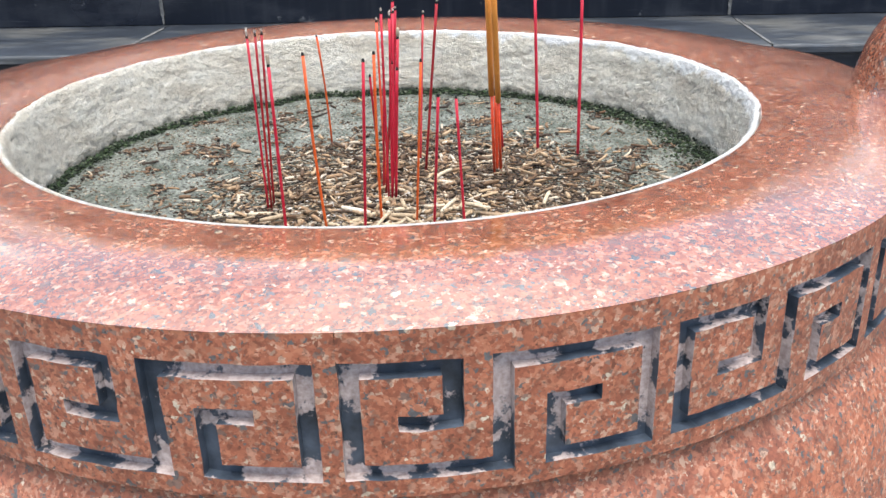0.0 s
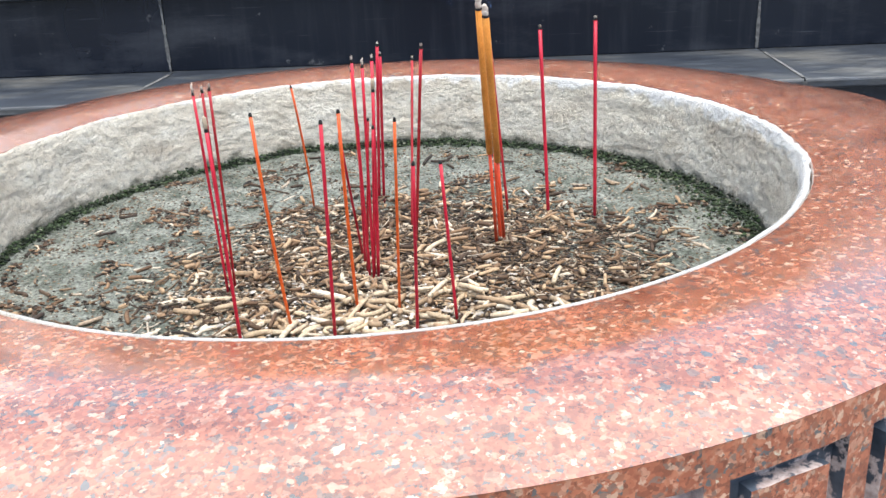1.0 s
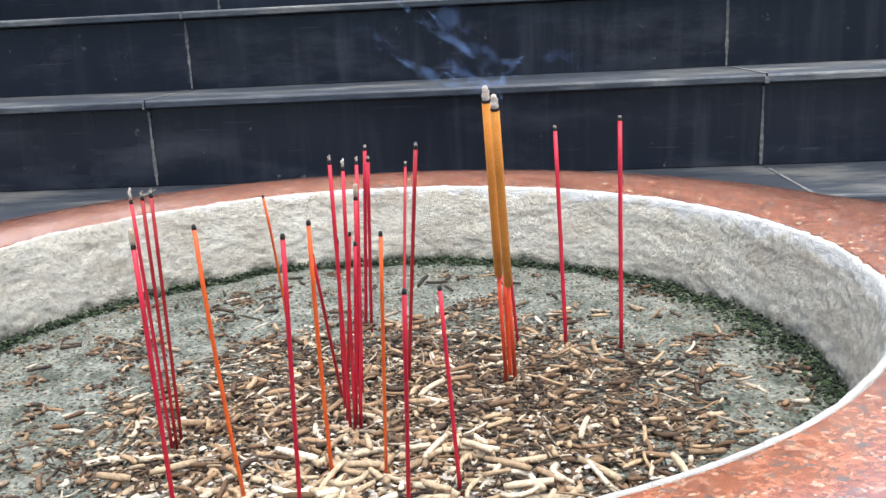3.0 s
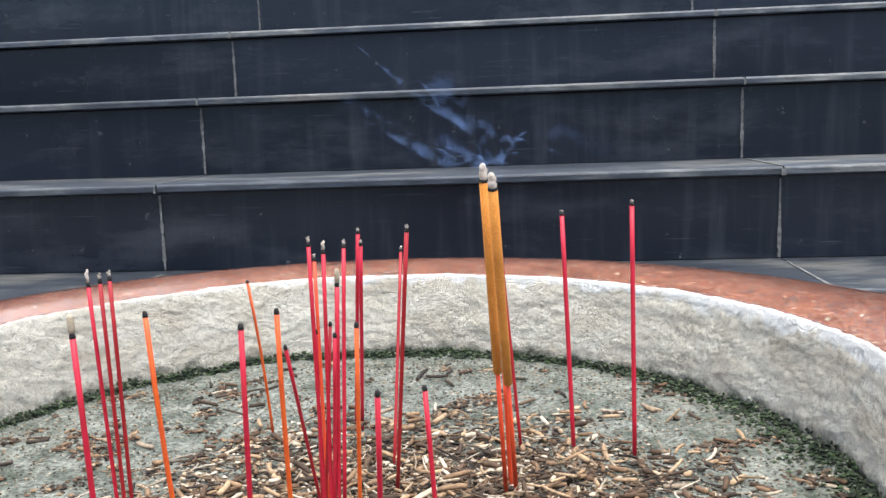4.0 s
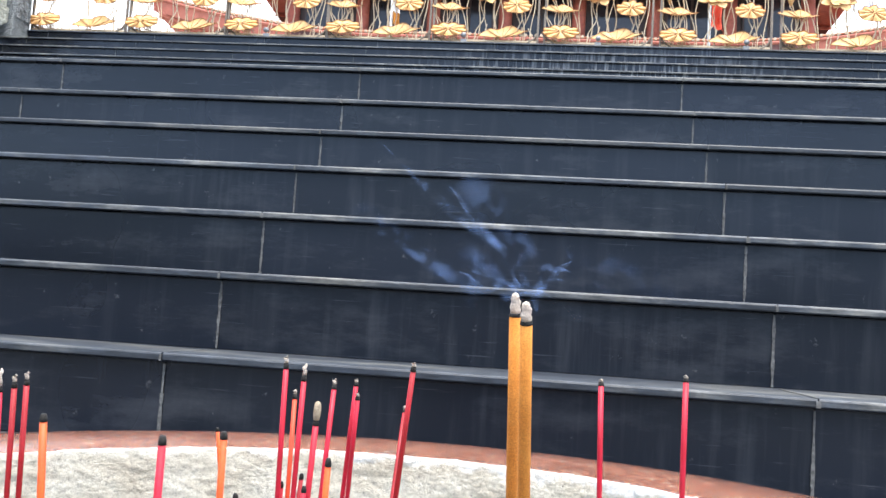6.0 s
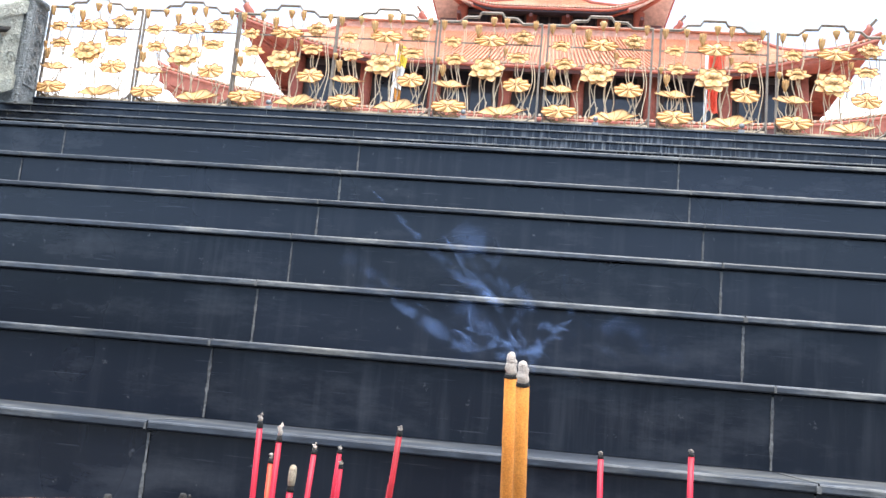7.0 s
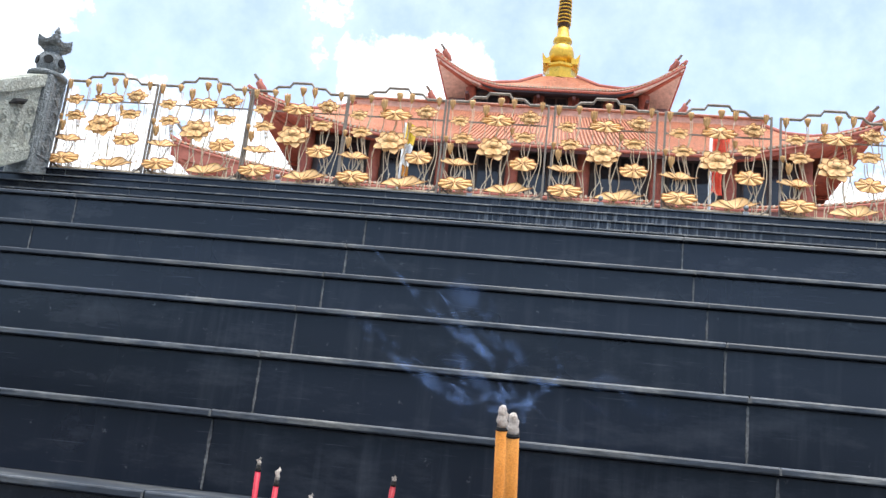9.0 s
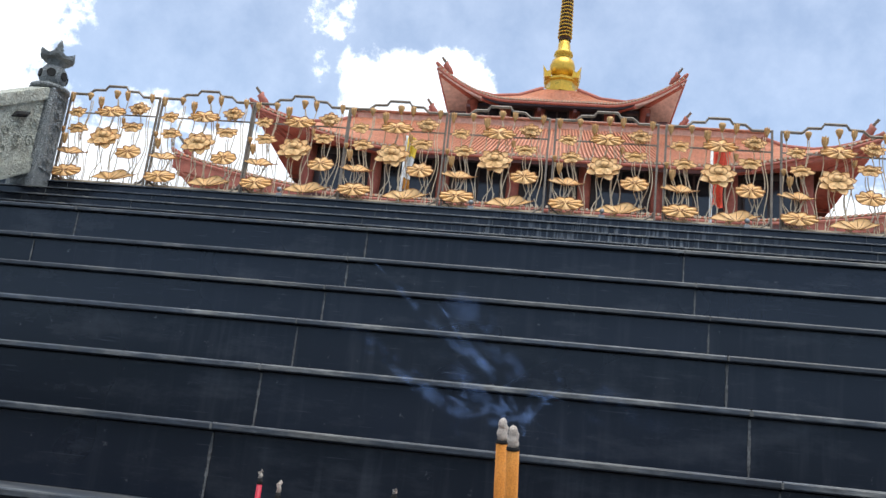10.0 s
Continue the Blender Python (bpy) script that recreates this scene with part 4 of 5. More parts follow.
def dish(bm, lines, w, h, lobes, depth, pointed, at, cup, ribs=0.0, turn=0.0, seed=0):
    """A lobed, cupped plate of sheet metal; its edge and ribs go into `lines`."""
    n = lobes * 8
    x0, y0, z0 = at

    def spot(t, f, push=0.0):
        s = lobe(t + turn, lobes, depth, pointed) * (1 + 0.13 * noise.noise((math.cos(t) * 2 + seed, math.sin(t) * 2, seed)))
        ridge = 0.011 * f * math.cos(lobes * (t + turn) + math.pi)
        return Vector((x0 + w / 2 * s * f * math.cos(t), y0 - cup * (1 - f * f) - ridge + push + 0.30 * h * s * f * math.sin(t), z0 + 0.60 * h * s * f * math.sin(t)))

    rings = []
    for f, push in ((0.0, 0), (0.3, 0), (0.62, 0), (1.0, 0), (0.98, 0.008), (0.5, 0.009), (0.0, 0.009)):
        rings.append([bm.verts.new(spot(2 * math.pi * i / n, f, push)) for i in range(n)] if f else [bm.verts.new(spot(0, 0, push))])
    for p, q in zip(rings, rings[1:]):
        for i in range(n):
            j = (i + 1) % n
            loop = list(dict.fromkeys([p[i % len(p)], q[i % len(q)], q[j % len(q)], p[j % len(p)]]))
            bm.faces.new(loop)
    edge = [spot(2 * math.pi * i / n, 1.0, -0.006) for i in range(n + 1)]
    tube(lines, edge, 0.0044, 4)
    for i in range(lobes):
        t = 2 * math.pi * i / lobes - turn
        if ribs:
            tube(lines, [spot(t, f, -0.006) for f in (0.12, 0.45, ribs)], [0.0042, 0.0046, 0.003], 4)


def umbrella_leaf(bm, lines, w, h, seed):
    """A leaf seen from the side: a wavy rim that narrows to the stem."""
    n = 24

    def spot(u, f, push=0.0):
        top = h * (0.30 * math.cos(u * 1.7 + seed) + 0.10 * math.sin(u * 7 + seed))
        z = -0.62 * h + (top + 0.62 * h) * f
        reach = f ** 0.75
        return Vector((w / 2 * u * reach, -0.05 * (1 - f) * (1 - 0.5 * u * u) - 0.008 * math.cos(u * 13) * f + push + 0.03 * f, z - 0.10 * h * u * u * f))

    rings = [[bm.verts.new(spot(2 * i / n - 1, f, push)) for i in range(n + 1)] for f, push in ((0.04, 0), (0.35, 0), (0.7, 0), (1.0, 0), (0.98, 0.01), (0.5, 0.011), (0.04, 0.01))]
    for p, q in zip(rings, rings[1:]):
        for i in range(n):
            bm.faces.new((p[i], q[i], q[i + 1], p[i + 1]))
    tube(lines, [spot(2 * i / n - 1, 1.0, -0.003) for i in range(n + 1)], 0.0036, 4)
    for u in (-1, -0.62, -0.28, 0.05, 0.36, 0.68, 1):
        tube(lines, [spot(u, f, -0.004) for f in (0.06, 0.4, 0.7, 0.95)], [0.003, 0.0034, 0.0034, 0.002], 4)


def flower(bm, lines, w, h, rings, seed=0):
    """Rings of pointed, cupped petals hammered out of sheet metal, each with a painted edge.
    A ring: how many, reach, breadth, half angle of the fan, how far it stands forward."""
    fs, widths = (0.0, 0.28, 0.55, 0.82, 1.0), (0.30, 0.80, 1.0, 0.66, 0.05)
    for ring, (count, reach, breadth, fan, ahead) in enumerate(rings):
        for i in range(count):
            t = 2 * math.pi * (i + 0.5 * (ring % 2)) / count if fan > 3 else (-fan + 2 * fan * i / max(1, count - 1))
            grow = 1 + 0.10 * math.sin(i * 2.7 + seed + ring)
            ux, uz = math.sin(t), math.cos(t)

            def spot(f, wide, c, push):
                x = w / 2 * (grow * reach * f * ux + breadth * wide * c * uz)
                z = h / 2 * (grow * reach * f * uz - breadth * wide * c * ux)
                return Vector((x, -ahead - 0.020 * (1 - abs(c)) * math.sin(math.pi * min(1, f + 0.15)) - 0.012 * f * f + 0.28 * z + push, z))

            front = [[bm.verts.new(spot(f, v, c, 0)) for c in (-1, -0.45, 0, 0.45, 1)] for f, v in zip(fs, widths)]
            back = [[bm.verts.new(spot(f, v, c, 0.008)) for c in (-1, 1)] for f, v in zip(fs, widths)]
            for r in range(4):
                for c in range(4):
                    bm.faces.new((front[r][c], front[r][c + 1], front[r + 1][c + 1], front[r + 1][c]))
                bm.faces.new((back[r + 1][0], back[r + 1][1], back[r][1], back[r][0]))
                bm.faces.new((front[r][0], front[r + 1][0], back[r + 1][0], back[r][0]))
                bm.faces.new((front[r][4], back[r][1], back[r + 1][1], front[r + 1][4]))
            edge = [spot(f, v, -1, -0.004) for f, v in zip(fs, widths)] + [spot(f, v, 1, -0.004) for f, v in list(zip(fs, widths))[::-1]]
            tube(lines, edge, 0.0024, 4)


LOTUS = [(9, 1.0, 0.33, 4, 0.0), (6, 0.74, 0.34, 4, 0.020), (3, 0.66, 0.30, 0.75, 0.036), (1, 0.42, 0.26, 0.0, 0.052)]
BLOOM = [(7, 1.0, 0.36, 4, 0.0), (4, 0.56, 0.30, 1.0, 0.018)]


def petal(bm, at, length, width, angle, lean, thick=0.008):
    """One pointed, cupped petal that starts at `at` and points along angle in the panel's plane."""
    m = Matrix.Translation(at) @ Matrix.Rotation(angle, 4, "Y") @ Matrix.Rotation(lean, 4, "X")
    front, back = [], []
    for f, w in ((0.0, 0.18), (0.25, 0.72), (0.5, 1.0), (0.75, 0.72), (1.0, 0.04)):
        for s in (-1, 0, 1):
            y = -0.16 * width * (1 - abs(s)) - 0.10 * length * f * f
            front.append(bm.verts.new(m @ Vector((s * w * width / 2, y, f * length))))
            back.append(bm.verts.new(m @ Vector((s * w * width / 2, y + thick, f * length))))
    for r in range(4):
        for c in range(2):
            i = r * 3 + c
            bm.faces.new((front[i], front[i + 1], front[i + 4], front[i + 3]))
            bm.faces.new((back[i + 3], back[i + 4], back[i + 1], back[i]))
        for c in (0, 2):
            i = r * 3 + c
            bm.faces.new((front[i], front[i + 3], back[i + 3], back[i]))
    bm.faces.new((front[0], front[1], front[2], back[2], back[1], back[0]))
    bm.faces.new((front[12], front[13], front[14], back[14], back[13], back[12]))
    return bm


def bud(h):
    bm = bmesh.new()
    for i in range(5):
        petal(bm, (0, 0.015 * math.sin(i * 2.4), -h / 2), h, h * 0.27, (i - 2) * 0.12, 0.12)
    return tube(bm, [(0, 0, -h / 2), (0, 0, -h * 0.1), (0, 0, h * 0.25), (0, 0, h / 2)], [h * .08, h * .20, h * .16, h * .02], 8)


def seed_pod(h):
    return tube(bmesh.new(), [(0, 0, -h / 2), (0, 0, 0), (0, 0, h * 0.35), (0, 0, h * 0.5)], [h * 0.10, h * 0.30, h * 0.42, h * 0.36], 12)


def top_rail():
    half = PANEL / 2 - 0.022
    pts = [(-half, POST_H - 0.012), (-0.62 * half, POST_H - 0.012), (-0.5 * half, POST_H + 0.045), (-0.26 * half, POST_H + 0.05), (-0.2 * half, POST_H + 0.10),
           (0.2 * half, POST_H + 0.10), (0.26 * half, POST_H + 0.05), (0.5 * half, POST_H + 0.045), (0.62 * half, POST_H - 0.012), (half, POST_H - 0.012)]
    return tube(bmesh.new(), [(x, 0, z) for x, z in pts], 0.016, 6)


def fence_panel():
    ob = empty("fence_panel", (0, 0, 0), "wrought iron fence panel with gilded lotus leaves and flowers", "fence panel", "fence along the stair head")
    half = PANEL / 2
    for x in (-half + 0.024, half - 0.024):
        part("post", one_box(x - 0.0105, x + 0.0105, -0.014, 0.014, 0, POST_H, bevel=0.003), IRON, ob)
    part("top_rail", top_rail(), IRON, ob)
    part("crossbar", one_box(-half + 0.03, half - 0.03, -0.006, 0.006, 0.865, 0.88), IRON, ob)
    part("foot_rail", one_box(-half + 0.03, half - 0.03, -0.008, 0.008, 0.05, 0.068), STEM_PAINT, ob)
    for s in (-1, 1):
        foot = tube(bmesh.new(), [(s * (half - 0.03), 0, 0.14), (s * (half - 0.06), 0, 0.09), (s * (half - 0.12), 0, 0.05), (s * (half - 0.15), 0, 0.02), (s * (half - 0.13), 0, 0.005)], 0.012, 6)
        part("scroll_foot", foot, IRON, ob)
        for c, r in ((0.055, 0.030), (0.115, 0.026), (0.085, 0.018)):
            curl = [(s * (half - c) + r * (1 - q / 14) * math.cos(q * 0.9), 0.012, 0.045 + r + r * (1 - q / 14) * math.sin(q * 0.9)) for q in range(11)]
            part("scroll_foot", tube(bmesh.new(), curl, 0.006, 5), IRON, ob)
    # kind, u, v, width, height
    heads = [("bud", .06, .94, .0, .10), ("pod", .25, .945, .0, .075), ("bud", .39, .885, .0, .12), ("pod", .525, .985, .0, .085), ("bud", .65, .975, .0, .10), ("bud", .92, .955, .0, .095),
             ("bloom", .15, .775, .19, .13), ("leaf", .51, .795, .33, .125), ("lotus", .81, .835, .22, .15), ("bloom", .19, .60, .23, .13), ("lotus", .495, .515, .34, .25), ("bloom", .775, .635, .24, .13),
             ("bud", .655, .70, .0, .075), ("pod", .035, .575, .0, .06), ("bud", .085, .48, .0, .11), ("cup", .165, .375, .36, .10), ("leaf", .78, .375, .27, .145),
             ("leaf", .165, .135, .34, .13), ("cup", .66, .15, .46, .135)]
    for i, (kind, u, v, w, h) in enumerate(heads):
        x, z = (u - 0.5) * PANEL, v * POST_H
        w, h = w * PANEL, h * POST_H
        y = -0.03 - 0.012 * (i % 3)
        lines = bmesh.new()
        bm, name, smooth = bmesh.new(), "lotus_leaf", False
        if kind == "leaf":
            dish(bm, lines, w, h, 9, 0.22, False, (0, 0, 0), 0.03, 0.9, 0.15 * i, i)
        elif kind == "cup":
            umbrella_leaf(bm, lines, w, h, 0.4 if u < 0.4 else -0.5)
        elif kind == "lotus":
            name = "lotus_flower"
            flower(bm, lines, w, h * 1.08, LOTUS, i)
        elif kind == "bloom":
            name = "small_flower"
            flower(bm, lines, w, h, BLOOM, i)
        elif kind == "bud":
            bm.free()
            bm, name, smooth = bud(h), "bud", True
        else:
            bm.free()
            bm, name, smooth = seed_pod(h), "seed_pod", True
        bmesh.ops.translate(bm, verts=bm.verts, vec=(x, y, z))
        head = part(name, bm, GOLD_DEEP if kind in ("pod", "bud") else GOLD, ob, smooth=smooth)
        if len(lines.verts):
            bmesh.ops.translate(lines, verts=lines.verts, vec=(x, y, z))
            part("outline", lines, GOLD_LINE, head, "brown painted outline and ribs")
        else:
            lines.free()
        foot = x + 0.10 * math.sin(i * 2.3 + 1)
        foot = max(-half + 0.06, min(half - 0.06, foot))
        bottom, top = 0.03, z - 0.3 * h
        k = 16
        pts = [(foot + (x - foot) * (f / k) ** 1.4 + 0.034 * math.sin(f * 0.42 + i) * math.sin(math.pi * f / k), 0.004 * (i % 4) - 0.006, bottom + (top - bottom) * f / k) for f in range(k + 1)]
        part("stem", tube(bmesh.new(), pts, 0.0055, 5), STEM_PAINT, ob, smooth=True)
        if i % 2 and v > 0.3:
            side = [(px + 0.09 * math.sin(i) * (1 - f / k) + 0.02 * math.sin(0.4 * f + i), py + 0.004, pz) for f, (px, py, pz) in enumerate(pts)]
            side = [(max(-half + 0.04, min(half - 0.04, px)), py, pz) for px, py, pz in side]
            part("stem", tube(bmesh.new(), side, 0.005, 5), STEM_PAINT, ob, smooth=True)
    # short grass-like rods at the foot
    for i in range(9):
        x = -half + 0.09 + i * (PANEL - 0.18) / 8
        z = 0.16 + 0.08 * math.sin(i * 1.9)
        pts = [(x, 0.006, 0.0), (x + 0.015 * math.sin(i), 0.006, z * 0.5), (x + 0.035 * math.sin(i * 2 + 1), 0.006, z)]
        part("short_rod", tube(bmesh.new(), pts, 0.006, 5), STEM_PAINT, ob)
    return ob


panel = fence_panel()
panel.location = (PANEL_X[0], FENCE_Y, TOP_Z)
for x in PANEL_X[1:]:
    copy_thing(panel, pose(x, FENCE_Y, TOP_Z))


# ---- stone post and balustrade ----
def lantern_post(x, y):
    ob = empty("stone_post", (x, y, TOP_Z), "carved grey stone stair post with a lantern finial", "post")
    part("shaft", one_box(-0.158, 0.158, -0.158, 0.158, -0.18, 0.99, bevel=0.02), CARVED, ob)
    for turn in (0, 90, 270):
        m = Matrix.Rotation(radians(turn), 3, "Z")
        for x0, x1, z0, z1 in ((-0.125, -0.100, 0.06, 0.93), (0.100, 0.125, 0.06, 0.93), (-0.100, 0.100, 0.06, 0.085), (-0.100, 0.100, 0.905, 0.93)):
            bm = one_box(x0, x1, -0.170, -0.156, z0, z1, bevel=0.004)
            bmesh.ops.rotate(bm, verts=bm.verts, cent=(0, 0, 0), matrix=m)
            part("panel_border", bm, CARVED, ob)
        for k in range(6):
            z, s = 0.155 + 0.135 * k, (-1) ** k
            curl = [m @ Vector((s * (0.004 * q - 0.03) + 0.052 * (1 - q / 15) * math.cos(q * 0.62), -0.161, z + 0.055 * (1 - q / 15) * math.sin(q * 0.62))) for q in range(14)]
            part("carved_scroll", tube(bmesh.new(), curl, 0.011, 6), CARVED, ob, smooth=True)
    part("collar", lathe([(0, 0.985), (0.20, 0.985), (0.215, 1.005), (0.21, 1.03), (0.17, 1.042), (0.14, 1.06), (0, 1.06)], 32), CARVED, ob, smooth=True)
    ball = bmesh.new()
    bmesh.ops.create_uvsphere(ball, u_segments=24, v_segments=16, radius=0.15)
    bmesh.ops.translate(ball, verts=ball.verts, vec=(0, 0, 1.175))
    lantern = part("lantern_globe", ball, CARVED, ob, smooth=True)
    for k in range(6):
        t = radians(-90 + 60 * k + 22)
        # solid black disc in place of the dark inside of the globe
        hole = tube(bmesh.new(), [(0.13 * math.cos(t), 0.13 * math.sin(t), 1.175), (0.153 * math.cos(t), 0.153 * math.sin(t), 1.175)], 0.05, 14)
        part("opening", hole, CHAR_AND_HOLE_BLACK, lantern, "black disc for the shade inside a round opening")
    part("neck", lathe([(0, 1.29), (0.10, 1.29), (0.085, 1.335), (0.11, 1.37), (0, 1.37)], 24), CARVED, ob, smooth=True)
    bm = bmesh.new()
    rows = []
    for r, z, lift in ((0.10, 1.36, 0), (0.185, 1.365, .035), (0.20, 1.40, .06), (0.13, 1.425, .012), (0.07, 1.455, 0), (0.05, 1.475, 0)):
        row = []
        for i in range(24):
            t = 2 * math.pi * i / 24
            c = abs(math.cos(3 * t)) ** 3
            row.append(bm.verts.new((r * (0.9 + 0.12 * c) * math.cos(t), r * (0.9 + 0.12 * c) * math.sin(t), z + lift * c)))
        rows.append(row)
    for p, q in zip(rows, rows[1:]):
        for i in range(24):
            bm.faces.new((p[i], p[(i + 1) % 24], q[(i + 1) % 24], q[i]))
    bm.faces.new(rows[0][::-1])
    bm.faces.new(rows[-1])
    part("lantern_roof", bm, CARVED, ob)
    part("spike", lathe([(0, 1.47), (0.055, 1.475), (0.035, 1.505), (0.05, 1.52), (0.024, 1.545), (0.036, 1.56), (0.006, 1.64), (0, 1.645)], 16), CARVED, ob, smooth=True)


lantern_post(-5.75, 8.40)
lantern_post(5.75, 8.40)


def balustrade(x):
    """A carved slab that follows the flight down."""
    ob = empty("stone_balustrade", (x, 8.24, TOP_Z), "carved pale stone balustrade slab beside the stairs", "balustrade")
    fall = RISE_UP / GOING_UP
    steps = 2.75
    outline = [(0, -0.02), (0, 0.96), (-steps, 0.96 - fall * steps), (-steps, -0.02 - fall * steps)]

    def slab(pts, t):
        bm = bmesh.new()
        a = [bm.verts.new((-t, y, z)) for y, z in pts]
        b = [bm.verts.new((t, y, z)) for y, z in pts]
        bm.faces.new(a)
        bm.faces.new(b[::-1])
        for i in range(4):
            bm.faces.new((a[i], b[i], b[(i + 1) % 4], a[(i + 1) % 4]))
        bmesh.ops.bevel(bm, geom=bm.edges[:], offset=0.012, segments=2, affect="EDGES")
        return bm
    part("slab", slab(outline, 0.08), PALE_CARVED, ob)
    part("coping", slab([(0, 0.83), (0, 0.98), (-steps, 0.98 - fall * steps), (-steps, 0.83 - fall * steps)], 0.115), PALE_CARVED, ob)
    part("base_rail", slab([(0, -0.02), (0, 0.15), (-steps, 0.15 - fall * steps), (-steps, -0.02 - fall * steps)], 0.11), PALE_CARVED, ob)
    face = 0.082 if x < 0 else -0.082
    for k in range(13):
        y = -0.12 - 0.205 * k
        for low, r in ((0.36, 0.085), (0.56, 0.070)):
            z = low - fall * -y + 0.03 * (k % 2)
            curl = [(face, y + r * (1 - q / 16) * math.cos(q * 0.6 + k), z + r * (1 - q / 16) * math.sin(q * 0.6 + k)) for q in range(15)]
            part("carved_scroll", tube(bmesh.new(), curl, 0.012, 6), PALE_CARVED, ob, smooth=True)
    for k in range(4):
        y = -0.35 - 0.62 * k
        z = 0.70 - fall * -y
        # solid black piece on the slab, coloured as the shade inside a slot
        bm = tube(bmesh.new(), [(0.09, y + 0.13, z + 0.075), (0.095, y + 0.05, z + 0.02), (0.095, y - 0.08, z - 0.03), (0.09, y - 0.14, z - 0.08)], [0.01, 0.032, 0.03, 0.008], 8)
        part("slot_shade", bm, CHAR_AND_HOLE_BLACK, ob, "black piece for the shade inside a pierced slot")


balustrade(-5.75)
balustrade(5.75)


# ---- flags and floodlights ----
def flag(x, y, top, strips, width, label):
    ob = empty("flag", (x, y, TOP_Z), label, "flag")
    part("pole", lathe([(0, 0), (0.018, 0), (0.018, top), (0, top)], 12), POLE_WHITE, ob, smooth=True)
    for n, (z0, z1, mat) in enumerate(strips):
        bm = bmesh.new()
        rows = []
        for i in range(9):
            z = z0 + (z1 - z0) * i / 8
            row = []
            for j in range(7):
                f = j / 6
                droop = width * f * (0.75 + 0.2 * math.sin(z * 5))
                row.append(bm.verts.new((0.02 + droop, 0.045 * math.sin(f * 9 + z * 4), z - 0.22 * f * width)))
            rows.append(row)
        for p, q in zip(rows, rows[1:]):
            for j in range(6):
                bm.faces.new((p[j], p[j + 1], q[j + 1], q[j]))
        bmesh.ops.solidify(bm, geom=bm.faces[:], thickness=0.004)
        part("cloth", bm, mat, ob, smooth=True)


flag(-2.0, 10.2, 1.46, [(1.20, 1.45, FLAG_YELLOW), (0.90, 1.196, FLAG_WHITE), (0.74, 0.896, FLAG_ORANGE)], 0.14, "limp yellow and white flag on a white pole")
flag(1.755, 10.2, 1.58, [(0.80, 1.56, FLAG_RED)], 0.21, "limp orange red flag on a white pole")


def floodlight(x):
    ob = empty("floodlight", (x, 8.56, TOP_Z), "small grey floodlight at the foot of the fence", "floodlight", "floodlights along the fence")
    part("bracket", one_box(-0.03, 0.03, -0.014, 0.014, 0, 0.045, bevel=0.004), LAMP_GREY, ob)
    part("lamp_head", tube(bmesh.new(), [(0, -0.03, 0.075), (0, 0.0, 0.085), (0, 0.04, 0.09)], [0.027, 0.025, 0.014], 12), LAMP_GREY, ob, smooth=True)


for x in (-2.98, -0.92, 0.42, 1.85):
    floodlight(x)


# ---- temple hall ----
HALL_X, HALL_Y = -0.45, 27.2
hall = empty("temple_hall", (HALL_X, HALL_Y, TOP_Z + 0.13), "tiered temple hall with upturned terracotta roofs and a golden spire", "temple")


def roof_point(u, v, he, ht, ze, zt, lift, kick):
    """A point of one roof side, that faces -y: u along the eave, v up the slope."""
    half = he + (ht - he) * v
    c = max(0.0, (abs(u) - 0.42) / 0.58) ** 2.1
    sag, fade = (0.62, 3.4) if ht < 1 else (0.18, 2.2)
    out = half + kick * c * (1 - v) ** 2
    z = ze + (zt - ze) * ((1 - sag) * v + sag * v * v) + lift * c * (1 - v) ** fade
    return Vector((u * (half + kick * c * (1 - v) ** 2), -out, z))


